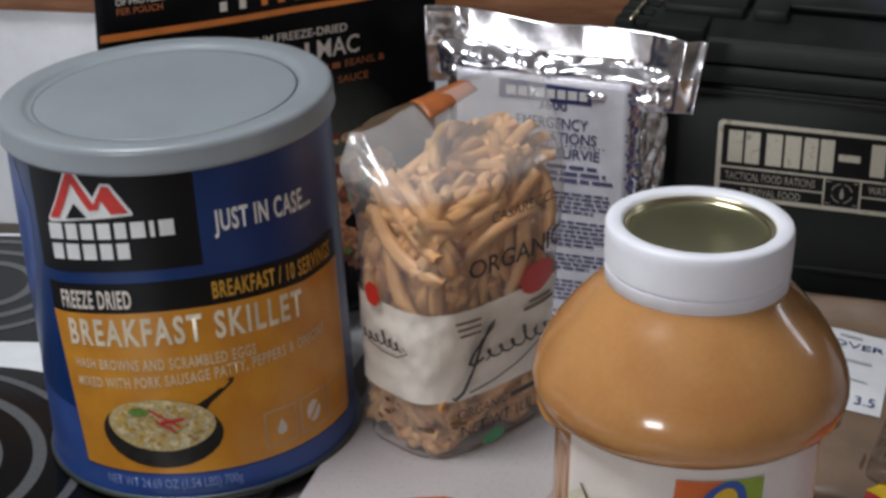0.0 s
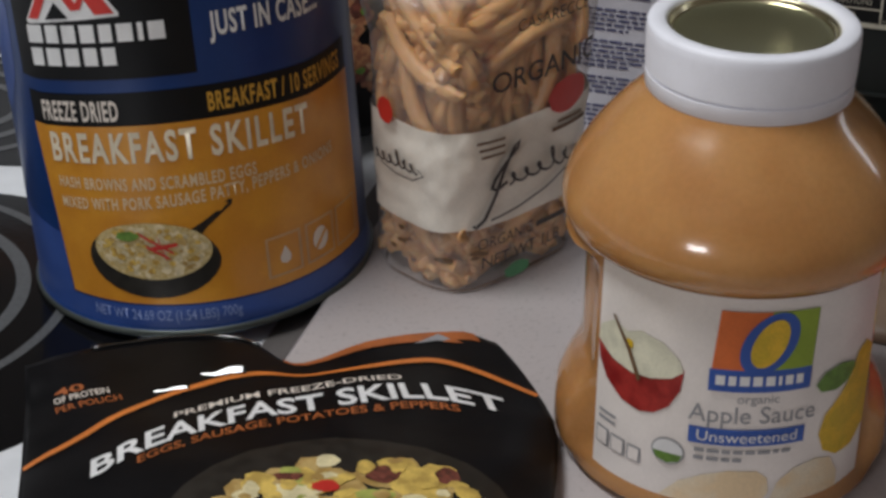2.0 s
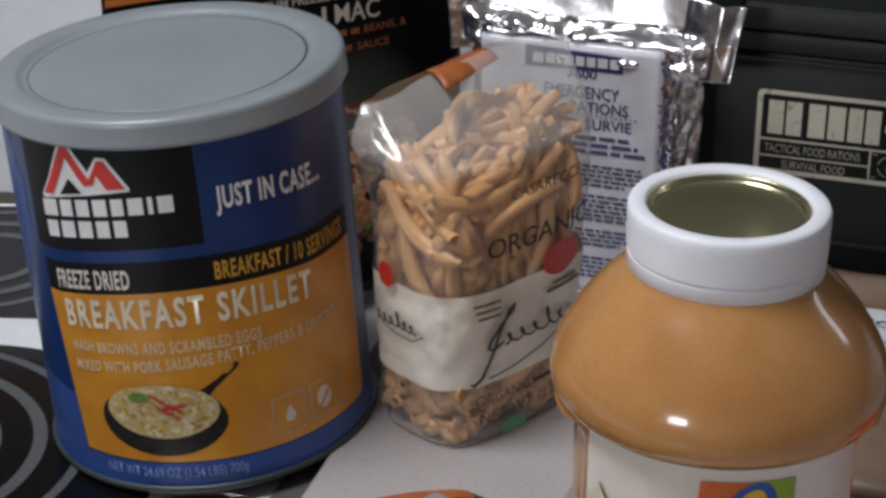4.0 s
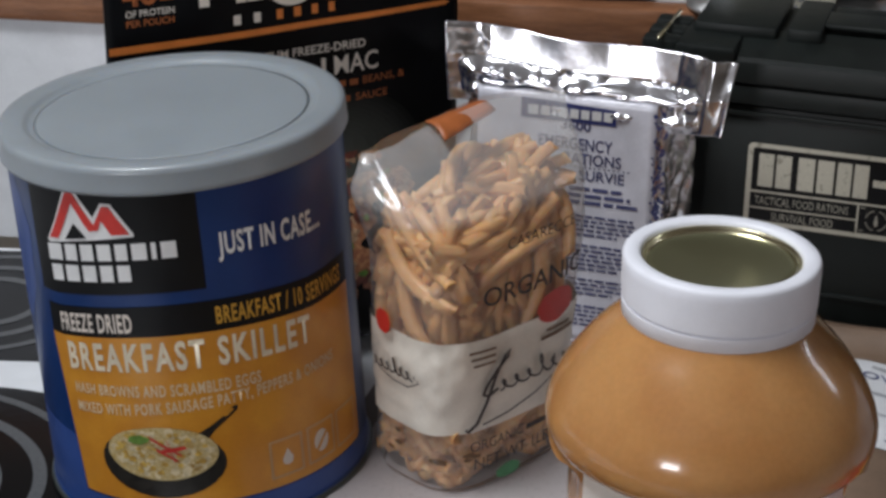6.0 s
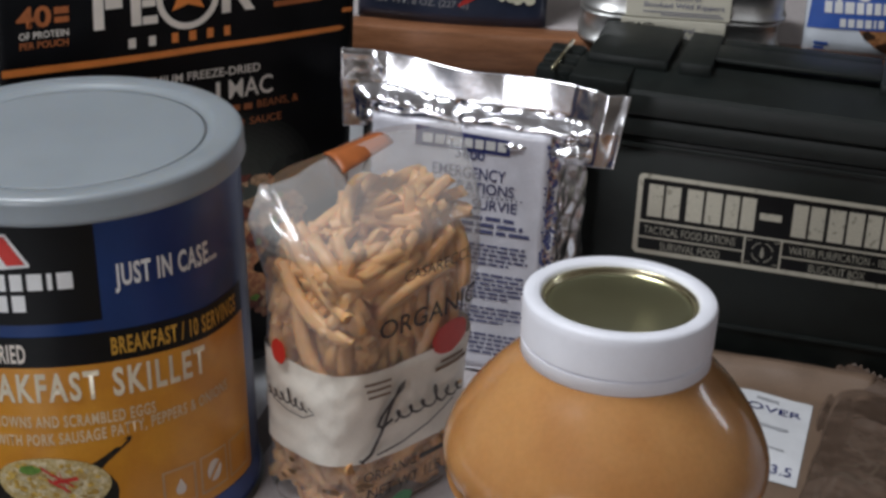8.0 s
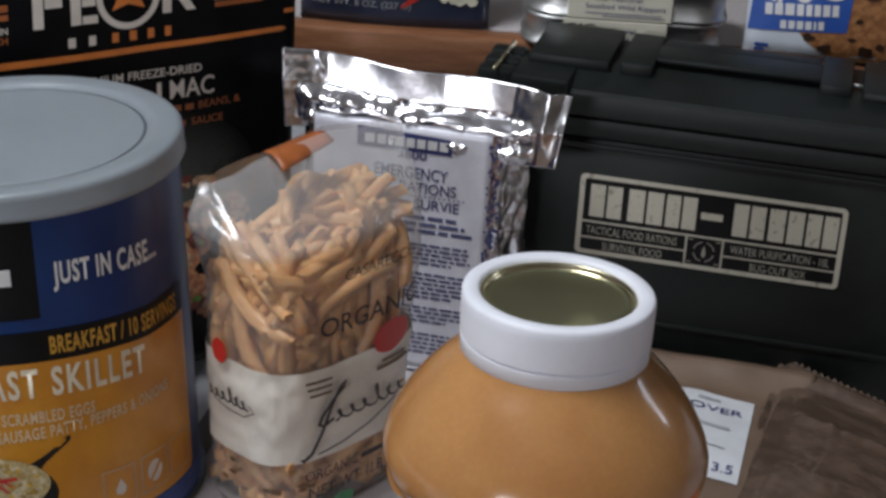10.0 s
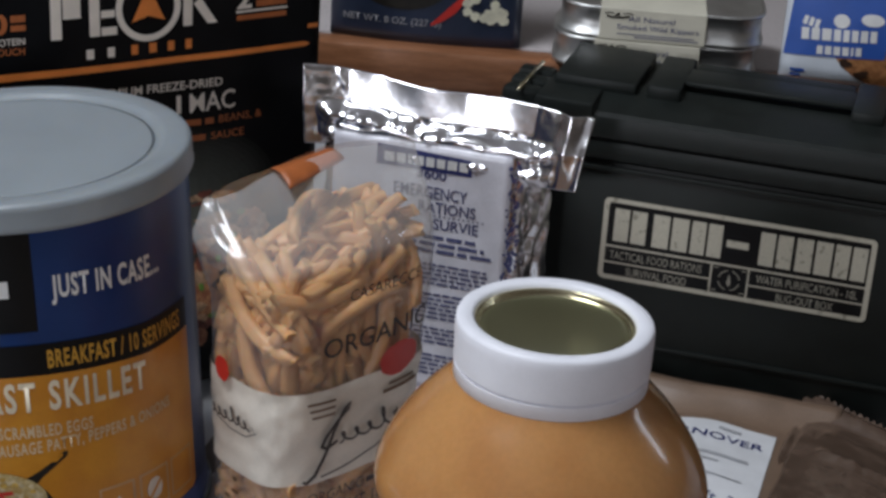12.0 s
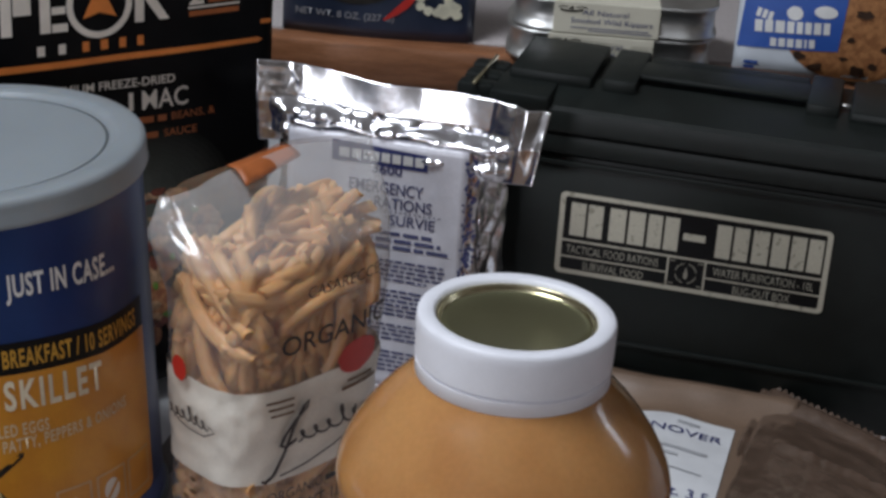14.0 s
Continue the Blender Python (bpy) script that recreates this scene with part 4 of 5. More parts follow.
    for name, mat, n, r in (("pasta_print", SAUCE_PASTA, 190, 0.0062), ("cream_print", PALE_PASTA, 110, 0.0048), ("meat_print", MEAT_PRINT, 80, 0.0038), ("herb_print", GREEN_INK, 10, 0.0024)):
        pr = Print()
        for _ in range(n):
            x = rng.uniform(0.04, 0.165)
            z = rng.uniform(0.030, 0.106 - 22 * (x - 0.105) ** 2 * 0.25)
            pr.blob(x, z, r * rng.uniform(0.6, 1.2), r * rng.uniform(0.5, 1.0), rng, 9)
        tagged(lay(pr, name, mat, {"pasta_print": 0.0006, "cream_print": 0.0008, "meat_print": 0.0010, "herb_print": 0.0012}[name]), kind="stuff")
    part("top_seal", box_bm(0.0, W, 0.0035, 0.0085, HT - 0.012, HT + 0.004, 0.001), POUCH_BLACK, pouch)
    return pouch


build_back_pouch()


# ---- silver ration pack ----
def build_foil_pack():
    m = pose(0.205, 0.115, 0, 0, 0, -15.24)
    pack = thing("ration_pack", "vacuum-sealed silver foil ration brick with white printed face", "ration pack", m=m)
    X0, X1, ZT, DP = -0.082, 0.0265, 0.1465, 0.036

    # the brick, with crumpled edges
    bm = box_bm(X0, X1, 0.0005, DP, 0.0, ZT)
    bmesh.ops.subdivide_edges(bm, edges=bm.edges[:], cuts=30, use_grid_fill=True)
    for v in bm.verts:
        e = 0
        c = v.co
        near = min(abs(c.x - X0), abs(c.x - X1)), min(abs(c.y), abs(c.y - DP)), min(abs(c.z), abs(c.z - ZT))
        e = sum(1 for q in near if q < 0.012)
        k = 0.0012 if e < 2 else 0.0034
        n = Vector((fuzz(c.x, c.y, c.z, 70), fuzz(c.y + 3, c.z, c.x, 70), fuzz(c.z, c.x + 5, c.y, 70)))
        n += 0.5 * Vector((fuzz(c.x, c.y, c.z, 170), fuzz(c.y + 3, c.z, c.x, 170), fuzz(c.z, c.x + 5, c.y, 170)))
        if c.y < 0.002 and X0 + 0.006 < c.x < X1 - 0.006 and c.z < ZT - 0.006:
            n *= 0.25
        v.co = c + n * k
        v.co.z = max(v.co.z, 0.0)
        for q, lo, hi in ((0, X0, X1), (2, 0.0, ZT)):
            d = min(c[q] - lo, hi - c[q])
            if d < 0.006 and c.y < 0.006 and q != 2:
                v.co.y += 0.004 * (1 - d / 0.006) ** 2
    part("brick", bm, FOIL, pack, "crumpled foil brick")

    # flap above: a smooth leaning band over a crumpled roll, its ends folded forward
    def hard(x, y, z):
        return noise.turbulence(Vector((x, y, z)), 3, True)

    def flap(x, t, off):
        z = 0.1290 + (0.0412 + 0.002 * max(0.0, x - 0.02) / 0.04) * t + 0.008 * max(0.0, x - 0.03) / 0.03 * (1 - t) - 0.0035 * x / 0.06 + 0.0010 * math.sin(x * 60)
        low = max(0.0, min(1.0, (0.62 - t) / 0.10)) * max(0.0, min(1.0, (0.046 - x) / 0.010)) * max(0.0, min(1.0, (x + 0.082) / 0.010))
        y = 0.006 + (0.0110 + 0.014 * fuzz(x, 2, 7, 21)) * max(0.0, t - 0.50)
        y += 0.0022 * fuzz(x, t * 0.03, 1, 30) * (0.4 + t) + 0.0010 * math.sin(x * 62 + 0.8) * t
        # two uneven rolls of gathered film
        roll = math.exp(-((t - 0.44 - 0.05 * fuzz(x, 1, 9, 25)) / 0.11) ** 2) + 0.9 * math.exp(-((t - 0.16) / 0.12) ** 2)
        y -= low * (0.0085 * roll + 0.0075 * (hard(x * 42, t * 1.5, 3.0) - 0.55))
        z += low * 0.0028 * (hard(x * 30, t * 1.1, 8.0) - 0.5)
        x2 = x - 0.004 + 0.004 * t * (1 if x > 0 else -1)
        if x > 0.030:
            # the end stands forward in two flat facets
            y -= 0.012 * ((x - 0.030) / 0.030) * (1 - 0.6 * t) + 0.0050 * max(0.0, 1 - abs(x - 0.048) / 0.007) * (0.3 + 0.7 * t)
            y += 0.0020 * (hard(x * 34, t * 0.8, 5.0) - 0.5)
        if x < -0.066:
            y -= 0.009 * ((-0.066 - x) / 0.022) ** 1.6 - 0.0022 * (hard(x * 50, t * 1.6, 2.0) - 0.5)
        return Vector((x2, y + off, z))

    part("flap", shell(lambda x, t, o: flap(x, t, 0), lambda x, t, o: flap(x, t, 0.0008), -0.088, 0.0590, 0.0, 1.0, 150, 56), FOIL, pack, "wide crimped foil flap")
    part("crease_roll", shell(lambda x, t, o: Vector((x, -0.002 + 0.024 * t + 0.003 * fuzz(x, t, 2, 60), 0.1470 + 0.0050 * math.sin(math.pi * t) + 0.0035 * fuzz(x, t * 0.05, 8, 55))),
                              lambda x, t, o: Vector((x, -0.001 + 0.023 * t, 0.1440)), -0.074, 0.032, 0.0, 1.0, 60, 12), FOIL, pack)
    # crumpled side fin
    part("side_fin", shell(lambda x, t, o: Vector((X1 - 0.001 + 0.011 * x + 0.002 * fuzz(x, t, 3, 9), 0.010 + 0.016 * x + 0.004 * fuzz(x, t * 3, 2, 4), 0.010 + 0.118 * t)),
                           lambda x, t, o: Vector((X1 - 0.001 + 0.011 * x + 0.002 * fuzz(x, t, 3, 9), 0.0108 + 0.016 * x + 0.004 * fuzz(x, t * 3, 2, 4), 0.010 + 0.118 * t)), 0, 1, 0, 1, 8, 40), FOIL, pack)

    def face(x, z, off):
        return Vector((x, -0.0012 - off + 0.0007 * fuzz(x, z, 1, 45), z))

    part("printed_face", shell(face, lambda x, z, o: Vector((x, 0.003, z)), X0 + 0.006, 0.0205, 0.004, 0.1440, 24, 34), FOIL_PRINT, pack, "white printed face")

    def lay(pr, name, mat, off=0.0004):
        return pr.lay(name, mat, pack, face, off, 0.008)

    pr = Print().poly([(-0.052, 0.1412), (-0.001, 0.1390), (-0.0005, 0.1300), (-0.052, 0.1300)])
    lay(pr, "name_plate", NAVY_INK)
    Print().blocks(-0.048, 0.1322, 0.0052, [0.0055, 0.0050, 0.0022, 0.0052, 0.0046, 0.0046, 0.0052, 0.0046], 0.0012).lay("name_block", WHITE_INK, pack, face, 0.0007, 0, "", True)
    pr = Print().text("3600", -0.0300, 0.1258, 0.0050, 0.0160, bold=0.016)
    pr.text("EMERGENCY", -0.0420, 0.1150, 0.0064, 0.0400, bold=0.008)
    pr.text("RATIONS", -0.0280, 0.1070, 0.0062, 0.0310, bold=0.008)
    pr.text("SURVIE", -0.0195, 0.0980, 0.0058, 0.0245, bold=0.008)
    x = -0.048
    while x < 0.008:
        pr.rect(x, 0.1050, x + 0.0010, 0.1058)
        x += 0.0026
    lay(pr, "lettering", FACE_INK)
    pr = Print()
    rng = random.Random(11)
    for z, n in ((0.0922, 0.004), (0.0884, 0.009), (0.0846, 0.013)):
        a = -0.045
        while a < n - 0.002:
            w = rng.uniform(0.005, 0.012)
            pr.rect(a, z, min(a + w, n), z + 0.0021)
            a += w + 0.0016
    for top, rows in ((0.0770, 5), (0.0600, 6), (0.0400, 4), (0.0240, 5)):
        for r in range(rows):
            a, end = -0.060, 0.014 - 0.010 * (r == rows - 1) - rng.uniform(0, 0.003)
            while a < end - 0.001:
                w = rng.uniform(0.002, 0.007)
                pr.rect(a, top - r * 0.0027, min(a + w, end), top - r * 0.0027 + 0.0013)
                a += w + 0.0010
    lay(pr, "small_print", material("small_navy_print", (0.10, 0.11, 0.24), 0.5, vary=0.1))
    # broken silver-blue edge print
    pr = Print()
    for _ in range(190):
        z = rng.uniform(0.012, 0.140)
        a = rng.uniform(0.0195, 0.0262)
        pr.blob(a, z, rng.uniform(0.0004, 0.0012), rng.uniform(0.0005, 0.0016), rng, 6, 0.4)
    edge = pr.lay("edge_print", FACE_INK, pack, lambda x, z, o: Vector((x, -0.0022 + 0.0007 * fuzz(x, z, 1, 45) + max(0, x - 0.022) * 0.45, z)), 0, 0)
    tagged(edge, kind="stuff")
    return pack


build_foil_pack()


# ---- bag of pasta ----
def build_pasta_bag():
    bag = thing("pasta_bag", "clear plastic bag of short twisted pasta with white printed band", "pasta bag", m=pose(0.1345, 0.0005, 0, 0, 0, 46))
    A, B = 0.0425, 0.0312   # half width and half depth

    def outline(a, p=3.5):
        c, s = math.cos(a), math.sin(a)
        return (abs(c) ** (2 / p)) * (1 if c >= 0 else -1), (abs(s) ** (2 / p)) * (1 if s >= 0 else -1)

    def spread(x, z):
        # the filled bag swells to one end, more so higher up
        return x * (1.06 + 0.10 * min(1.0, z / 0.15)) if x > 0 else x * (1.05 + 0.03 * min(1.0, z / 0.15))

    def wall(a, z, off):
        ox, oy = outline(a)
        k = 1.0 - 0.06 * max(0, 1 - z / 0.012) ** 2
        f = 0.0012 * fuzz(math.cos(a) * 0.04, math.sin(a) * 0.04, z, 38)
        k *= 1.0 + 0.07 * min(1.0, z / 0.10)
        sx, sy, dy = A * k, B * k, 0.0
        if z > 0.142:
            t = (z - 0.142) / 0.040
            sy = B * k * (1 - 0.90 * t ** 1.2)
            sx = A * k * (1 + 0.03 * t)
            dy = B * t * (0.30 - 0.30 * ox)
            f += 0.0035 * t * fuzz(math.cos(a) * 0.05, math.sin(a) * 0.05, z, 50)
        if 0.03 < z < 0.085:
            f += 0.0009 * fuzz(math.cos(a) * 0.05, math.sin(a) * 0.05, z * 1.6, 95)
        q = Vector((spread(ox * (sx + off + f), z), dy + oy * (sy + off + f), z))
        if q.x > 0:
            q.x *= 1.0 + 0.06 * max(0.0, min(1.0, (z - 0.06) / 0.05))
        # the film stands out as an ear at the left and sinks there
        if z > 0.115:
            e = max(0.0, -ox) ** 3 * math.sin(min(1.0, (z - 0.115) / 0.067) * math.pi)
            q.x -= 0.012 * e
        if z > 0.142:
            q.z -= 0.016 * max(0.0, (-ox + 0.2) / 1.2) * (z - 0.142) / 0.040
            q.z -= (0.002 + 0.005 * max(0.0, ox)) * (z - 0.142) / 0.040
        return q

    def skin(z0, z1, off, nz, n=110, a0=0.0, a1=2 * math.pi):
        bm = bmesh.new()
        full = a1 - a0 > 6.2
        rows = [[bm.verts.new(wall(a0 + (a1 - a0) * k / n, z0 + (z1 - z0) * j / nz, off)) for k in range(n if full else n + 1)] for j in range(nz + 1)]
        for r, s in zip(rows, rows[1:]):
            for k in range(n if full else n):
                q = (k + 1) % n if full else k + 1
                bm.faces.new((r[k], r[q], s[q], s[k]))
        return bm

    film = part("film", skin(0.001, 0.139, 0.0, 34), BAG_FILM, bag, "clear plastic film")
    film.visible_shadow = False
    gather = part("film_gather", skin(0.139, 0.182, 0.0, 16), BAG_GATHER, bag, "creased cloudy film at the top")
    gather.visible_shadow = False
    part("printed_band", skin(0.033, 0.0815, 0.0005, 16), BAG_WHITE, bag, "white printed band")
    part("bag_bottom", skin(0.0005, 0.0028, -0.0006, 2), BROWN_INK, bag, "dark bottom edge")

    # flat prints on the two faces turned to the room: x runs along the face
    def right_face(x, z, off):
        ox = x - A
        u = min(0.999, abs(ox) / A)
        y = -(B + off) * (1 - u ** 3.5) ** (1 / 3.5)
        k = 1.0 + 0.07 * min(1.0, z / 0.10)
        return Vector((spread(ox * k, z), y * k - 0.0014, z))

    def left_face(x, z, off):
        oy = x - B
        u = min(0.999, abs(oy) / B)
        k = 1.0 + 0.07 * min(1.0, z / 0.10)
        return Vector((-(A + off) * k * (1 - u ** 3.5) ** (1 / 3.5) * (1.05 + 0.03 * min(1.0, z / 0.15)) - 0.0014, -oy * k, z))

    dark = material("dark_script_print", (0.05, 0.04, 0.04), 0.5, vary=0.1)

    def lay(pr, name, mat, side=right_face, off=0.0012):
        return pr.lay(name, mat, bag, side, off, 0.006)

    lay(Print().text("CASARECCE", 0.031, 0.1235, 0.0056, 0.038), "lettering", dark)
    lay(Print().text("ORGANIC", 0.019, 0.0985, 0.0092, 0.056, bold=0.008), "lettering", dark)
    # script flourish in place of the name
    def script(x, z, w, h, n):
        # a run of slanting loops
        pts = []
        for k in range(n * 16 + 1):
            t = k / (n * 16)
            a = 2 * math.pi * n * t
            tall = 1.9 if 0.55 < t < 0.72 else 1.0
            pts.append((x + w * t + 0.05 * w * math.sin(a) + 0.10 * h * math.cos(a), z + h * 0.5 * tall * (0.5 - 0.5 * math.cos(a))))
        return pts

    pr = Print().stroke(script(0.028, 0.0520, 0.044, 0.011, 6), 0.0012)
    pr.stroke([(0.012, 0.0365), (0.013, 0.0350), (0.017, 0.0385), (0.022, 0.0490), (0.026, 0.0600), (0.031, 0.0700), (0.034, 0.0720), (0.033, 0.0690), (0.027, 0.0640), (0.0215, 0.0570), (0.0200, 0.0530), (0.0225, 0.0515), (0.028, 0.0540)], 0.0018)
    pr.stroke([(0.020, 0.0372), (0.035, 0.0392), (0.050, 0.0430), (0.066, 0.0505)], 0.0010)
    lay(pr, "script_mark", dark)
    pr = Print().stroke(script(0.016, 0.0600, 0.026, 0.008, 6), 0.0010)
    pr.stroke([(0.020, 0.0590), (0.030, 0.0562), (0.040, 0.0562), (0.046, 0.0600), (0.043, 0.0625)], 0.0006)
    lay(pr, "script_mark", dark, left_face)
    rng = random.Random(3)
    lay(Print().blob(0.060, 0.0860, 0.0110, 0.0085, rng, 22, 0.06), "red_seal", RED_INK)
    lay(Print().blob(0.0245, 0.0850, 0.0048, 0.0062, rng, 22, 0.06), "red_seal", RED_INK, left_face)
    pr = Print().rect(0.055, 0.0730, 0.070, 0.0745).rect(0.052, 0.0695, 0.073, 0.0715)
    for r in range(3):
        pr.rect(0.013 + r * 0.001, 0.0755 - r * 0.0035, 0.026, 0.0767 - r * 0.0035)
    pr.lay("small_print", BROWN_INK, bag, right_face, 0.0012, 0.006, "", True)
    pr = Print().text("ORGANIC", 0.014, 0.0235, 0.0055, 0.030)
    pr.text("NET WT 1LB", 0.016, 0.0135, 0.0060, 0.045)
    pr.rect(0.046, 0.0245, 0.076, 0.0275)
    lay(pr, "lettering", dark)
    lay(Print().blob(0.036, 0.0070, 0.008, 0.0035, rng, 10), "green_mark", material("green_mark_print", (0.10, 0.34, 0.16), 0.4, vary=0.1))
    pr = Print()
    for _ in range(4):
        pr.blob(rng.uniform(0.002, 0.05), rng.uniform(0.018, 0.032), rng.uniform(0.001, 0.003), rng.uniform(0.001, 0.002), rng, 7)
    lay(pr, "dark_pattern", BROWN_INK)
    pr = Print()
    for _ in range(3):
        pr.blob(rng.uniform(0.020, 0.05), rng.uniform(0.018, 0.031), rng.uniform(0.001, 0.003), rng.uniform(0.001, 0.002), rng, 7)
    lay(pr, "dark_pattern", BROWN_INK, left_face)
    # orange paper tab folded over the top
    inv = bag.matrix_basis.inverted()
    tab = [inv @ Vector(p) for p in ((0.1116, -0.0053, 0.1730), (0.1214, -0.0205, 0.1700), (0.1432, 0.0148, 0.1725), (0.1330, 0.0184, 0.1745))]

    def tab_top(u, v, off):
        return tab[0] * (1 - u) * (1 - v) + tab[1] * (1 - u) * v + tab[2] * u * v + tab[3] * u * (1 - v) + Vector((0, 0, 0.0025 * math.sin(math.pi * v) + off))

    part("paper_tab", shell(lambda u, v, o: tab_top(u, v, 0.0008), lambda u, v, o: tab_top(u, v, 0), 0, 1, 0, 1, 10, 6), DIM_ORANGE, bag, "orange paper tab")

    # the pasta: rolled, twisted and curved lengths, sharing a few meshes
    def piece_mesh(seed):
        r = random.Random(seed)
        length, bend, twist = r.uniform(0.040, 0.050), r.uniform(0.0025, 0.0075), r.uniform(0.3, 1.3)
        bm = bmesh.new()
        prof = [(-0.0038, 0.0005), (-0.0031, 0.0023), (-0.0015, 0.0033), (0.0001, 0.0030), (0.0014, 0.0034), (0.0031, 0.0023), (0.0038, 0.0002), (0.0029, -0.0024), (0.0012, -0.0034), (-0.0001, -0.0030), (-0.0015, -0.0033), (-0.0032, -0.0021)]
        rows = []
        N = 9
        for j in range(N):
            t = j / (N - 1) - 0.5
            c, s = math.cos(twist * t), math.sin(twist * t)
            k = 1.0 - 0.10 * abs(2 * t) ** 3
            rows.append([bm.verts.new(((x * c - y * s) * k + bend * (1 - 4 * t * t), (x * s + y * c) * k, t * length + 0.0007 * math.sin(x * 900 + seed) * abs(2 * t))) for x, y in prof])
        for a, b in zip(rows, rows[1:]):
            for k in range(len(prof)):
                bm.faces.new((a[k], a[(k + 1) % len(prof)], b[(k + 1) % len(prof)], b[k]))
        bm.faces.new(rows[0][::-1])
        bm.faces.new(rows[-1])
        me = bpy.data.meshes.new("pasta_piece")
        bm.to_mesh(me)
        bm.free()
        me.shade_smooth()
        me.set_sharp_from_angle(angle=radians(78))
        me.materials.append(PASTA)
        return me

    kinds = [piece_mesh(s) for s in range(9)]
    rng = random.Random(21)
    HALF = 0.0225

    def crest(x):
        # the heap's height along the bag: low at one end, peaked past the middle
        return 0.130 + 0.020 * math.exp(-((x - 0.010) / 0.022) ** 2) + 0.05 * max(-0.02, min(0.0, x))

    def core(a, z):
        ox, oy = outline(a, 3.0)
        h = 1.0 + 0.07 * min(1.0, z / 0.10)
        q = 1.0 - 0.45 * max(0, (z - 0.10) / 0.025)
        b = 0.0022 * fuzz(ox * 0.05, oy * 0.05, z, 110)
        return Vector((spread(ox * ((A - 0.0120) * h * q + b), z), oy * ((B - 0.0115) * h * q + b), z))

    bm = bmesh.new()
    rows = [[bm.verts.new(core(2 * math.pi * k / 60, 0.003 + 0.122 * j / 30)) for k in range(60)] for j in range(31)]
    for r, t in zip(rows, rows[1:]):
        for k in range(60):
            bm.faces.new((r[k], r[(k + 1) % 60], t[(k + 1) % 60], t[k]))
    bm.faces.new(rows[0][::-1])
    bm.faces.new(rows[-1])

    def flow(x, y, z, side):
        # the way the lengths lie at a place, changing slowly
        if z < 0.036:
            return 84 + 50 * fuzz(x, y, z, 30)
        if side == 90 or x < -0.026:
            return 24 + 70 * fuzz(x, y, z, 22)
        k = max(0.0, min(1.0, (z - 0.092) / 0.022))
        return (-22 * (1 - k) + 62 * k) + 55 * fuzz(x, y, z, 20)

    def rest(a, z, q, wobble, stand):
        """Where a length lies at height z by the wall, kept inside the film."""
        ox, oy = outline(a, 3.0)
        h = 1.0 + 0.07 * min(1.0, z / 0.10)
        x, y = ox * (A - 0.0092) * h * q, oy * (B - 0.0092) * h * q
        side = 0 if abs(oy) * (A / B) ** 0.5 > abs(ox) * 0.98 else 90
        lean = flow(x, y, z, side) + rng.uniform(-wobble, wobble)
        c, s = abs(math.cos(radians(lean))), abs(math.sin(radians(lean)))
        limit = max(0.0, (A if side == 0 else B) * h - 0.0070 - HALF * s)
        if side == 0:
            x = max(-limit, min(limit, x))
        else:
            y = max(-limit, min(limit, y))
        z = min(max(z, 0.0045 + HALF * c), crest(x) + stand - HALF * c)
        rot = pose(0, 0, 0, 0, 0, side) @ pose(0, 0, 0, rng.uniform(-7, 7), lean, 0) @ pose(0, 0, 0, 0, 0, rng.choice((0, 180)) + rng.uniform(-48, 48)) @ Matrix.Diagonal((1.02, 1.02, 1.06, 1))
        return Matrix.Translation((spread(x, z), y, z)) @ rot

    # lengths packed behind the outer ones
    for k in range(420):
        m = rest(rng.uniform(0, 2 * math.pi), rng.uniform(0.012, 0.120), rng.uniform(0.62, 0.80), 14, 0.004)
        me = kinds[k % 9]
        vs = [bm.verts.new(m @ v.co) for v in me.vertices]
        for p in me.polygons:
            bm.faces.new([vs[i] for i in p.vertices])
    # short broken ends settled at the foot
    for k in range(150):
        ox, oy = outline(rng.uniform(0, 2 * math.pi), 3.5)
        q = rng.uniform(0.78, 0.88)
        m = Matrix.Translation((spread(ox * (A - 0.005) * q, 0.01), oy * (B - 0.005) * q, rng.uniform(0.006, 0.028))) @ pose(0, 0, 0, rng.uniform(0, 360), rng.uniform(0, 360), rng.uniform(0, 360)) @ Matrix.Diagonal((0.8, 0.8, 0.17, 1))
        me = kinds[k % 9]
        vs = [bm.verts.new(m @ v.co) for v in me.vertices]
        for p in me.polygons:
            bm.faces.new([vs[i] for i in p.vertices])
    tagged(part("pasta_heap", bm, PASTA, bag), kind="stuff")
    n = 0
    for layer in range(9):
        z = 0.016 + layer * 0.0138
        for k in range(24):
            m = rest(2 * math.pi * (k + rng.random() * 0.9) / 24, z + rng.uniform(-0.005, 0.005), (1.0, 0.70, 0.85)[k % 3], 11, 0.006)
            ob = new("pasta_piece", kinds[n % 9])
            ob.parent = bag
            ob.matrix_basis = m
            n += 1
    # loose lengths over the crest, some with an end sticking up
    for k in range(82):
        x, y = rng.uniform(-0.85, 0.85) * A, rng.uniform(-0.6, 0.6) * B
        lift = rng.uniform(50, 86) if k % 4 else rng.uniform(8, 40)
        turn = rng.uniform(-70, 40)
        rot = pose(0, 0, 0, 0, 0, turn) @ pose(0, 0, 0, 0, lift, 0) @ pose(0, 0, 0, 0, 0, rng.uniform(0, 360)) @ Matrix.Diagonal((0.92, 0.92, 1.0, 1))
        reach = HALF * math.sin(radians(lift))
        x = max(-A + 0.006 + reach * abs(math.cos(radians(turn))), min(A - 0.006 - reach * abs(math.cos(radians(turn))), x))
        limit = max(0.0, B - 0.008 - reach * abs(math.sin(radians(turn))))
        y = max(-limit, min(limit, y))
        z = crest(x) + (0.010 if k % 4 == 0 else 0.001) - HALF * math.cos(radians(lift)) - 0.012 * (y / B) ** 2 + rng.uniform(-0.005, 0.002)
        ob = new("pasta_piece", kinds[n % 9])
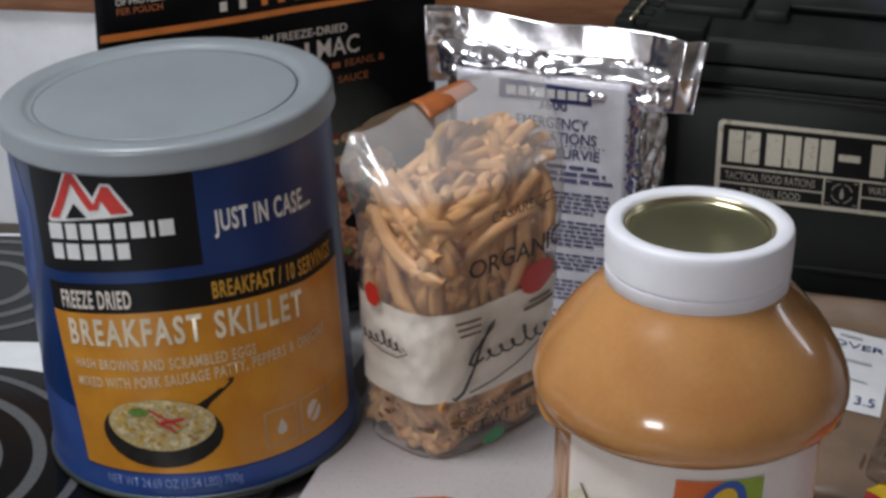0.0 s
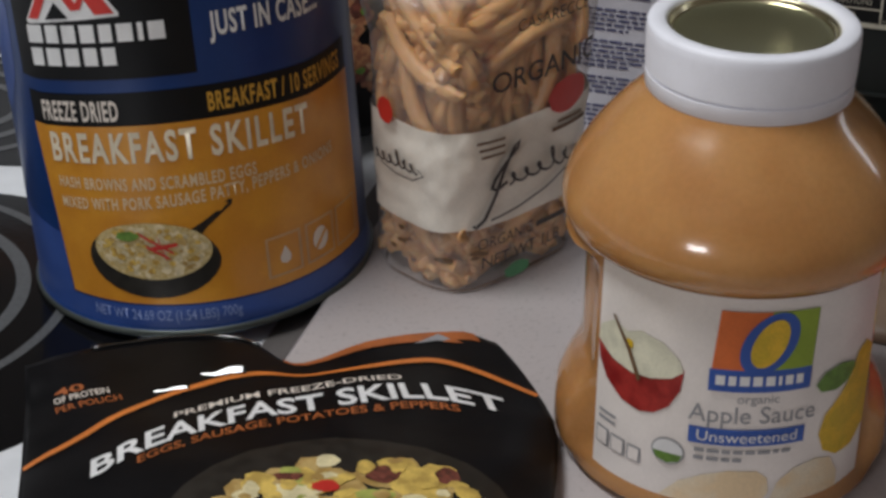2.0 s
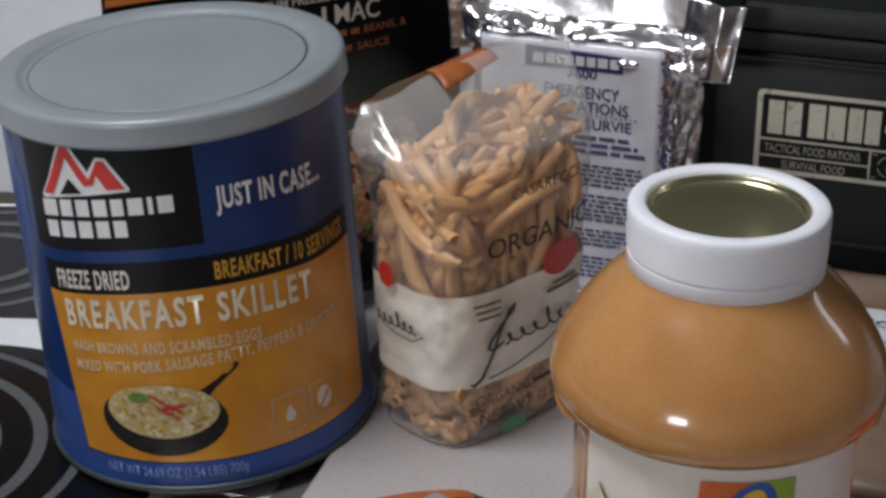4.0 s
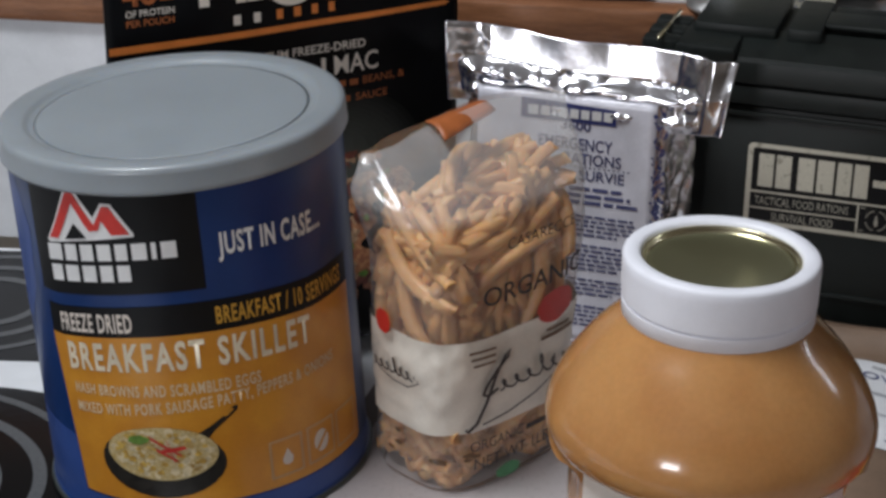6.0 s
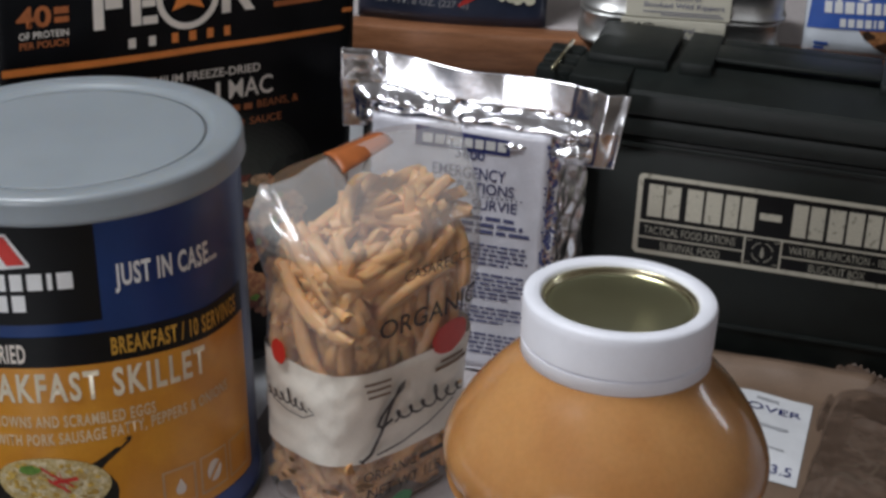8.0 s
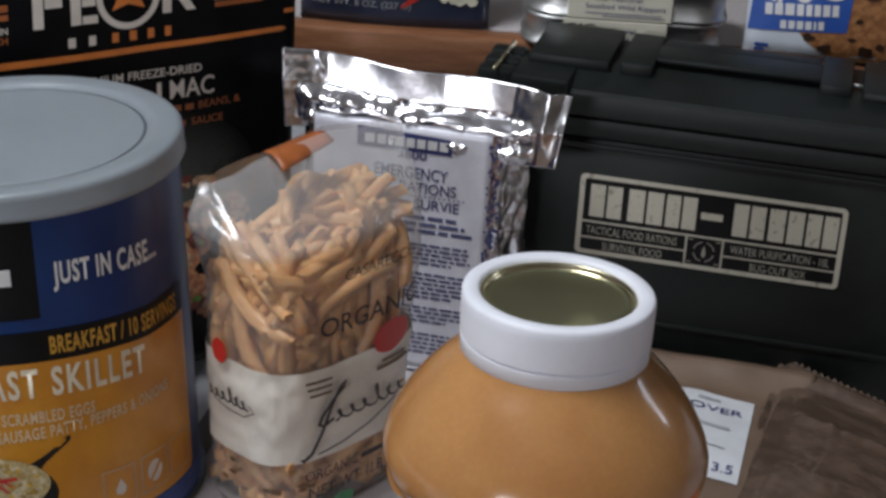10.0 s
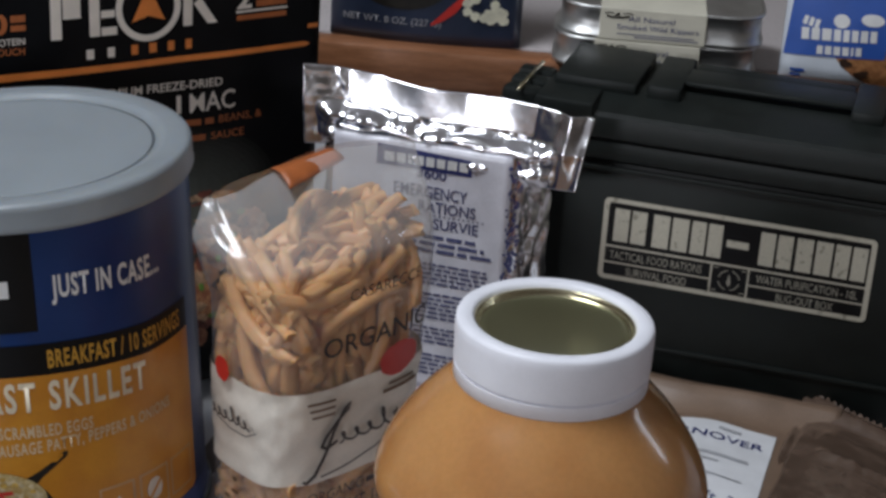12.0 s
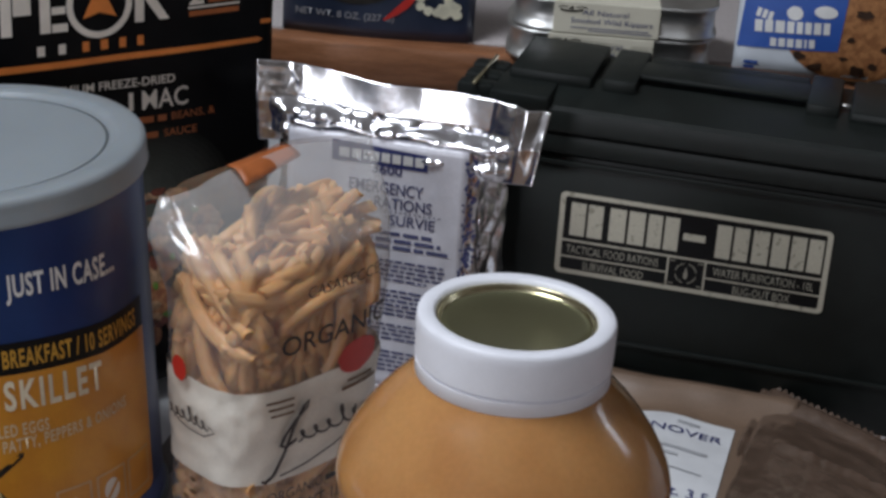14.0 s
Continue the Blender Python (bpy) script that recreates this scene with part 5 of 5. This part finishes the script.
        ob.parent = bag
        ob.matrix_basis = Matrix.Translation((spread(x, z), y, z)) @ rot
        n += 1
    return bag


build_pasta_bag()


# ---- black pouch lying in front ----
def build_front_pouch():
    pouch = thing("meal_pouch", "black meal pouch with orange line lying flat on the worktop", "food pouch", m=pose(0.0, 0.0, 0.0))
    TL, TR = Vector((-0.050, -0.126)), Vector((0.142, -0.104))
    ax = (TR - TL).normalized()
    ay = Vector((ax.y, -ax.x))           # towards the viewer
    X0, X1, HT = 0.004, 0.1965, 0.235
    EDGE_X = (0.0065, 0.016, 0.0385, 0.061, 0.0796, 0.0938, 0.1033, 0.1103, 0.1217, 0.1405, 0.1643, 0.1860, 0.1965)
    EDGE_Y = (0.012, 0.0067, 0.0005, -0.0086, -0.0122, -0.0077, 0.0042, 0.0172, 0.0160, 0.0049, -0.0037, -0.0087, 0.0019)

    def glide(x, xs, ys):
        """Reads a curve, rounded a little."""
        return float(np.mean([np.interp(x + d, xs, ys) for d in (-0.005, -0.0025, 0.0, 0.0025, 0.005)]))

    def top(x, y, off):
        s = max(0.0, math.sin(math.pi * min(1.0, max(0.0, (x - X0) / (X1 - X0)))))
        lip = max(0.0, 1 - y / 0.035)
        z = 0.0150 + 0.0075 * s ** 0.6 * min(1.0, y / 0.09) - 0.006 * (1 - s) ** 3 * min(1.0, y / 0.05)
        z += 0.0014 * fuzz(x, y, 5, 35) * min(1, y / 0.02) + 0.0022 * math.sin(x * 55 + y * 20) * lip
        if y > HT - 0.06:
            z *= max(0.15, (HT - y) / 0.06) ** 0.6
        p = TL + ax * (x + 0.075 * y + (x / X1) ** 2 * (0.06 * min(y, 0.12) + 0.011 * math.sin(math.pi * min(1.0, y / 0.14)) ** 0.8 * (x / X1) ** 3 - 0.22 * max(0.0, min(y, 0.135) - 0.055) * (x / X1) ** 3)) + ay * (y + glide(x, EDGE_X, EDGE_Y) * lip)
        return Vector((p.x, p.y, z + off))

    def under(x, y, off):
        q = top(x, y, 0)
        k = max(0.0, min(1.0, (y - 0.012) / 0.05)) * min(1.0, max(0.0, min(x - X0, X1 - x) / 0.012))
        return Vector((q.x, q.y, q.z - 0.0014 if k == 0 else (q.z - 0.0014) * (1 - k) + 0.0006 * k))

    part("body", shell(lambda x, y, o: top(x, HT - y, 0), lambda x, y, o: under(x, HT - y, 0), X0, X1, 0, HT, 72, 64), POUCH_BLACK, pouch, "black film pouch")

    def on(x, y, off):
        return top(x, -y, off)

    def lay(pr, name, mat, off=0.0006, step=0.008, label=""):
        return pr.lay(name, mat, pouch, on, off, step, label)

    LINE = ((0.004, 0.024, 0.039, 0.061, 0.083, 0.106, 0.129, 0.152, 0.166, 0.185, 0.1965), (0.078, 0.0696, 0.0552, 0.0404, 0.0305, 0.0254, 0.0233, 0.019, 0.0192, 0.0308, 0.0415))
    BASE = ((0.031, 0.048, 0.076, 0.097, 0.118, 0.127, 0.146, 0.162, 0.174, 0.182), (0.0977, 0.0825, 0.0679, 0.0613, 0.057, 0.0536, 0.0494, 0.0491, 0.0538, 0.0588))

    def curve(x, c):
        return -glide(x, c[0], c[1])

    lay(Print().stroke([(X0 + 0.001 + (X1 - X0 - 0.002) * k / 60, curve(X0 + 0.001 + (X1 - X0 - 0.002) * k / 60, LINE)) for k in range(61)], 0.0030), "orange_line", ORANGE_INK)
    lay(Print().stroke([(0.108 + 0.0042 * k, -0.0030) for k in range(20)], 0.0056), "orange_edge", DIM_ORANGE, 0.0005)

    def bent(words, x0, x1, drop, h, mat, bold):
        pr = Print().text(words, 0, 0, h, x1 - x0, bold=bold)
        for v in pr.bm.verts:
            x = x0 + v.co.x
            v.co.y = v.co.y + curve(x, BASE) - drop
            v.co.x = x
        return lay(pr, "lettering", mat, 0.0006, 0)

    bent("PREMIUM FREEZE-DRIED", 0.062, 0.150, -0.0150, 0.0042, CREAM_INK, 0.012)
    bent("BREAKFAST SKILLET", 0.031, 0.182, 0.0008, 0.0118, WHITE_INK, 0.022)
    bent("EGGS, SAUSAGE, POTATOES & PEPPERS", 0.048, 0.166, 0.0085, 0.0050, DIM_ORANGE, 0.014)
    lay(Print().text("OF PROTEIN", 0.016, -0.0405, 0.0044, 0.022, bold=0.01, turn=12), "lettering", CREAM_INK)
    lay(Print().text("PER POUCH", 0.017, -0.0475, 0.0044, 0.026, bold=0.01, turn=12).text("40", 0.016, -0.0345, 0.0052, 0.012, bold=0.02, turn=12), "lettering", DIM_ORANGE)
    lay(Print().poly([(0.160, -0.0075), (0.172, -0.0015), (0.178, -0.0075), (0.170, -0.0060)]), "corner_mark", GREY_INK)
    lay(Print().poly([(0.172, -0.0070), (0.176, -0.0045), (0.180, -0.0085)]), "corner_mark", DIM_ORANGE)
    # glossy bead added so that the top edge shows a highlight
    part("rim_highlight", tube([top(0.030 + 0.0036 * k, 0.0004, 0.0004) for k in range(20)], 0.0007, 6), POUCH_GLOSS, pouch, "thin glossy bead added for the highlight along the top edge")
    # raised creases that catch the light
    facing = Vector((-0.07, -0.54, 0.84)).normalized()
    along = facing.cross(Vector((-0.12, 0.84, 0.53))).normalized()
    up = facing.cross(along).normalized()
    if up.z < 0:
        up.negate()
    if along.x < 0:
        along.negate()
    for xm, ym, wide, tall in ((0.0610, 0.0375, 0.0150, 0.0018), (0.0815, 0.0285, 0.0190, 0.0046)):
        base = top(xm, ym, 0.0003)

        def ridge(x, t, h, c=base, w=wide, k=tall):
            q = c + along * x + up * (k * t * (0.62 + 0.5 * x / w + 0.12 * math.sin(9 * x / w))) + facing * (h * 0.00012 * math.sin(400 * x))
            return q if h else Vector((q.x, q.y + 0.0004, max(0.004, q.z - 0.0035 * t - 0.0012)))
        part("crease", shell(lambda x, t, o: ridge(x, t, 1), lambda x, t, o: ridge(x, t, 0), -wide / 2, wide / 2, 0, 1, 14, 6), POUCH_GLOSS, pouch, "shiny raised crease")
    rng = random.Random(5)
    lay(Print().ellipse(0.120, -0.155, 0.072, 0.074), "bowl_print", CAST_IRON, 0.0005)
    for i, (name, mat, n, r) in enumerate((("potato_print", SPUD_LUMP, 150, 0.0085), ("egg_print", EGG_LUMP, 120, 0.0068), ("herb_print", LEEK_LUMP, 46, 0.0062), ("sausage_print", MEAT_PRINT, 26, 0.0056), ("pale_print", PALE_LUMP, 60, 0.0050), ("bright_egg_print", EGG_LUMP, 90, 0.0044), ("pepper_print", RED_INK, 9, 0.0048), ("flake_print", SPUD_LUMP, 90, 0.0026))):
        pr = Print()
        for _ in range(n):
            a, q = rng.uniform(0, 6.283), math.sqrt(rng.random())
            pr.blob(0.126 + 0.064 * q * math.cos(a), -0.166 + 0.070 * q * math.sin(a), r * rng.uniform(0.5, 1.2), r * rng.uniform(0.4, 1.0), rng, 14, 0.2)
        tagged(lay(pr, name, mat, 0.0007 + 0.00010 * i, 0), kind="stuff")
    return pouch


build_front_pouch()


# ---- brown pouches by the box ----
def build_brown_pouch():
    pouch = thing("ration_pouch", "flat brown ration pouch with white sticker lying before the box", "food pouch", m=pose(0.2885, 0.1285, 0, 0, 0, -16))
    W, HT = 0.125, 0.190

    def top(x, y, off):
        s = max(0.0, math.sin(math.pi * min(1, max(0, x / W)))) * max(0.0, math.sin(math.pi * min(1, max(0, y / HT))))
        z = 0.0025 + 0.015 * s ** 0.5 + 0.0022 * fuzz(x, y, 4, 28) + 0.018 * max(0, 1 - y / 0.020) ** 1.4
        return Vector((x, -y + 0.0025 * fuzz(x, 2, 1, 40), max(0.0016, z) + off))

    part("body", shell(lambda x, y, o: top(x, HT - y, 0), lambda x, y, o: Vector((x, y - HT, 0.0005)), 0, W, 0, HT, 40, 50), BROWN_POUCH, pouch, "brown film")

    def on(x, y, off):
        return top(x, -y, off)

    part("sticker", sheet(lambda x, y, o: on(x, y, 0.0008), 0.010, 0.0955, -0.124, -0.030, 24, 30), WHITE_PAPER, pouch, "white paper sticker")
    Print().text("TURNOVER", 0.031, -0.0520, 0.0070, 0.060, bold=0.006).lay("lettering", NAVY_INK, pouch, on, 0.0013, 0.008)
    Print().text("Net Wt. 3.5", 0.046, -0.1175, 0.0080, 0.046, bold=0.005).lay("lettering", NAVY_INK, pouch, on, 0.0013, 0.008)
    Print().rect(0.066, -0.0400, 0.078, -0.0370).rect(0.03, -0.0735, 0.086, -0.0700).rect(0.03, -0.082, 0.072, -0.0795).rect(0.03, -0.0955, 0.086, -0.0942).lay("small_print", FAINT_INK, pouch, on, 0.0013, 0.008)
    return pouch


def build_brown_wrapper():
    pack = thing("ration_pouch", "crinkled brown see-through ration wrapper with pinked edge", "food pouch", m=pose(0.3935, 0.1180, 0, 0, 0, -50))
    W, HT = 0.150, 0.165

    def lean(x, y):
        # the wrapper lies askew: its sides slant away from the pinked edge
        return x + (0.54 - 0.7 * x) * y

    def top(x, y, off):
        s = max(0.0, math.sin(math.pi * min(1, max(0, x / W)))) * max(0.0, math.sin(math.pi * min(1, max(0, y / HT))))
        z = 0.0095 + 0.011 * s ** 0.45 + 0.0014 * fuzz(x * 0.5, y, 7, 34) + 0.0009 * abs(fuzz(x, y * 0.4, 9, 90)) + 0.003 * max(0, 1 - y / 0.02)
        # the biscuit's edge under the film, and a long sharp crease across it
        z += 0.0016 * max(0.0, min(1.0, (y - 0.016) / 0.010)) * max(0.0, min(1.0, (x - 0.018) / 0.006))
        ridge = (y - 0.052 + 0.10 * x) / 0.0035
        z += (0.0022 + 0.0016 * fuzz(x, 3, 1, 160)) * math.exp(-ridge * ridge) * max(0.0, min(1.0, (x - 0.02) / 0.01))
        fold = (x - 0.005 - 0.03 * y) / 0.0014
        z -= 0.0020 * math.exp(-fold * fold)
        return Vector((lean(x, y), -y, z + 0.006 * max(0.0, 1 - y / 0.012) + off))

    def under(x, y):
        return Vector((lean(x, y), -y, 0.005 if 0.02 < y < HT - 0.02 else 0.009))

    part("body", shell(lambda x, y, o: top(x, HT - y, 0), lambda x, y, o: under(x, HT - y), 0, W, 0, HT, 110, 110), BROWN_WRAP, pack, "brown glossy film")
    # pinked edge: a thin row of teeth along the seal
    bm = bmesh.new()
    n = 34
    for k in range(n):
        x0, x1 = W * k / n, W * (k + 1) / n
        p, q, m = top(x0, 0.0004, 0), top(x1, 0.0004, 0), top((x0 + x1) / 2, -0.0020, 0.0005)
        down = Vector((0, 0, -0.0007))
        a, b, c = (bm.verts.new(v) for v in (p, q, m))
        d, e, f = (bm.verts.new(v + down) for v in (p, q, m))
        for face in ((a, b, c), (d, f, e), (a, d, e, b), (b, e, f, c), (c, f, d, a)):
            bm.faces.new(face)
    part("pinked_edge", bm, BROWN_WRAP, pack, "row of pinked teeth", smooth=False)
    Print().text("PIZZA SLICE", 0.062, -0.122, 0.0065, 0.060, bold=0.01).lay("lettering", BROWN_INK, pack, lambda x, y, o: top(x, -y, o), 0.0008, 0.008)
    return pack


build_brown_pouch()
build_brown_wrapper()


def build_red_packet():
    pack = thing("snack_packet", "glossy red and yellow snack packet standing on the worktop", "snack packet", m=pose(0.3240, -0.0700, 0, 0, 0, -66))

    def top(x, y, off):
        s = max(0.0, math.sin(math.pi * min(1, max(0, x / 0.15)))) * max(0.0, math.sin(math.pi * min(1, max(0, y / 0.11))))
        return Vector((x, y, 0.004 + 0.022 * s ** 0.5 + 0.002 * fuzz(x, y, 3, 40) + off))

    part("body", shell(top, lambda x, y, o: Vector((x, y, 0.0008)), 0, 0.15, 0, 0.11, 30, 24), RED_WRAP, pack, "glossy red film")
    Print().poly([(0.004, 0.004), (0.036, 0.004), (0.030, 0.10), (0.004, 0.10)]).lay("yellow_field", YELLOW_INK, pack, top, 0.0006, 0.008)
    return pack


build_red_packet()


# ---- things on the ledge ----
def on_ledge(x, y, turn=0.0):
    return LEDGE @ pose(x, y, 0.1537, 0, 0, turn)


def build_navy_pouch():
    W, HT = 0.112, 0.15
    pouch = thing("snack_pouch", "dark navy snack pouch with food picture standing on the ledge", "food pouch", m=on_ledge(-0.0535, 0.017, 0))

    def front(x, z, off):
        s = max(0.0, math.sin(math.pi * min(1, max(0, x / W)))) * math.sin(math.pi * min(1, max(0, 0.12 + 0.88 * z / HT)))
        return Vector((x, -0.012 * s ** 0.6 - off, z))

    part("body", shell(front, lambda x, z, o: Vector((x, 0.004 + 0.010 * max(0, 1 - z / HT), z)), 0, W, 0, HT, 24, 24), POUCH_NAVY, pouch, "navy film")
    Print().text("NET WT. 8 OZ. (227 G)", 0.008, 0.0110, 0.0040, 0.058, bold=0.012).lay("lettering", GREY_INK, pouch, front, 0.0005, 0.01)
    Print().ellipse(0.042, 0.040, 0.030, 0.020).lay("bowl_print", CAST_IRON, pouch, front, 0.0004, 0.01)
    Print().ellipse(0.042, 0.043, 0.026, 0.016).lay("stew_print", material("stew_print", (0.22, 0.05, 0.03), 0.4, vary=0.4, size=250), pouch, front, 0.0006, 0.01)
    Print().stroke([(0.060, 0.0120), (0.066, 0.0165), (0.072, 0.022), (0.078, 0.029), (0.082, 0.034)], 0.0050, 0.25).lay("chilli_print", RED_INK, pouch, front, 0.0008, 0)
    rng = random.Random(9)
    pr = Print()
    for _ in range(16):
        pr.blob(rng.uniform(0.080, 0.108), rng.uniform(0.0160, 0.030), 0.0030, 0.0028, rng, 9, 0.15)
    tagged(pr.lay("corn_print", APPLE_FLESH, pouch, front, 0.0009, 0), kind="stuff")
    return pouch


build_navy_pouch()


def build_fish_tin(z, shift):
    tin = thing("fish_tin", "flat silver fish tin with cream paper band", "tin can", "fish tins stacked on the ledge", m=on_ledge(0.078 + shift, -0.012) @ pose(0, 0, z) @ Matrix.Diagonal((1, 1, 0.84, 1)))

    def ringz(inset, zz, bm):
        return [bm.verts.new((x, y, zz)) for x, y in rounded(inset, 0.118 - inset, inset, 0.062 - inset, 0.020 - inset * 0.5, 8)]

    bm = bmesh.new()
    loops = [ringz(i, zz, bm) for i, zz in ((0.004, 0.0008), (0.0, 0.0004), (0.0, 0.0028), (0.0014, 0.0034), (0.0016, 0.0190), (0.0002, 0.0200), (0.0, 0.0222), (0.003, 0.0224), (0.004, 0.0212), (0.012, 0.0212))]
    for a, b in zip(loops, loops[1:]):
        for i in range(len(a)):
            bm.faces.new((a[i], a[(i + 1) % len(a)], b[(i + 1) % len(a)], b[i]))
    bm.faces.new(loops[0][::-1])
    bm.faces.new(loops[-1])
    part("body", bm, TIN_METAL, tin, "silver tin body")
    part("paper_band", box_bm(0.024, 0.084, -0.0012, 0.0632, 0.0004, 0.0224, 0.0006), TIN_PAPER, tin, "cream paper band", smooth=False)

    def face(x, zz, off):
        return Vector((x, -0.0012 - off, zz))

    pr = Print().text("All Natural", 0.040, 0.0140, 0.0036, 0.026).text("Smoked Wild Kippers", 0.034, 0.0083, 0.0036, 0.046)
    pr.rect(0.034, 0.0048, 0.078, 0.0054).rect(0.044, 0.0030, 0.080, 0.0036)
    pr.lay("lettering", FACE_INK, tin, face, 0.0004, 0)
    # a small sketched boat
    pr = Print().stroke([(0.0275, 0.0168), (0.031, 0.0160), (0.036, 0.0161), (0.0405, 0.0172)], 0.0013).poly([(0.0315, 0.0172), (0.0345, 0.0198), (0.0352, 0.0172)])
    pr.stroke([(0.0262, 0.0185), (0.0295, 0.0192), (0.0315, 0.0188)], 0.0007).stroke([(0.0365, 0.0186), (0.0395, 0.0194), (0.0425, 0.0188)], 0.0007)
    pr.lay("picture_mark", INK_BLACK, tin, face, 0.0004, 0)
    return tin


build_fish_tin(0.0, 0.0)
build_fish_tin(0.0190, 0.002)


def build_cookie_pack():
    pack = thing("cookie_packet", "pale wrapper with blue banner and large printed chocolate-chip cookie", "cookie packet", m=on_ledge(0.209, 0.004, -4))
    W, HT = 0.120, 0.095

    def front(x, z, off):
        s = max(0.0, math.sin(math.pi * min(1, max(0, x / W)))) * max(0.0, math.sin(math.pi * min(1, max(0, z / HT))))
        return Vector((x, -0.010 * s ** 0.5 + 0.12 * z + 0.001 * fuzz(x, z, 3, 40) - off, z))

    part("body", shell(front, lambda x, z, o: Vector((x, 0.010 + 0.13 * z, z)), 0, W, 0, HT, 30, 24), WRAP_WHITE, pack, "pale blue-white film")
    pr = Print().poly([(0.001, 0.0155), (0.0575, 0.0190), (0.0600, 0.060), (0.004, 0.060)])
    pr.lay("blue_banner", ROYAL_INK, pack, front, 0.0006, 0.008)
    pr = Print().blocks(0.0100, 0.0255, 0.0068, [0.0042, 0.0046, 0.0052, 0.0040, 0.0034, 0.0036, 0.0040, 0.0036], 0.0013, turn=4)
    pr.blocks(0.0195, 0.0180, 0.0050, [0.0034, 0.0036, 0.0036, 0.0036, 0.0014, 0.0032], 0.0012, turn=4)
    pr.blocks(0.0095, 0.0345, 0.0050, [0.0024, 0.0024, 0.0024], 0.0010, turn=-12)
    pr.ellipse(0.031, 0.0385, 0.0045, 0.0040).ellipse(0.048, 0.041, 0.0065, 0.0035)
    pr.lay("name_block", WHITE_INK, pack, front, 0.0009, 0, "", True)
    pr = Print().ellipse(0.0655, 0.0355, 0.0415, 0.0345, n=48)
    bmesh.ops.bisect_plane(pr.bm, geom=pr.bm.verts[:] + pr.bm.edges[:] + pr.bm.faces[:], plane_co=(0.118, 0, 0), plane_no=(1, 0, 0), clear_outer=True)
    bmesh.ops.bisect_plane(pr.bm, geom=pr.bm.verts[:] + pr.bm.edges[:] + pr.bm.faces[:], plane_co=(0, 0.001, 0), plane_no=(0, -1, 0), clear_outer=True)
    pr.lay("cookie_print", COOKIE, pack, front, 0.0003, 0.008)
    rng = random.Random(12)
    pr = Print()
    for x, z, r in ((0.036, 0.0145, 1.0), (0.046, 0.0085, 1.1), (0.061, 0.0150, 0.6), (0.070, 0.0085, 1.3), (0.078, 0.0120, 0.8), (0.084, 0.0225, 0.7), (0.064, 0.0265, 0.6), (0.092, 0.0175, 0.8), (0.088, 0.036, 1.1), (0.070, 0.042, 1.2), (0.098, 0.030, 0.7)):
        pr.blob(x, z, 0.0040 * r, 0.0023 * r, rng, 12, 0.4)
    pr.lay("chip_print", CHIP, pack, front, 0.0008, 0, "", True)
    Print().rect(0.094, 0.0045, 0.097, 0.0105).rect(0.0985, 0.0035, 0.1015, 0.0085).rect(0.103, 0.0050, 0.1055, 0.0120).rect(0.006, 0.0062, 0.014, 0.0080).rect(0.006, 0.0035, 0.012, 0.0050).lay("small_print", ROYAL_INK, pack, front, 0.0006, 0)
    return pack


build_cookie_pack()
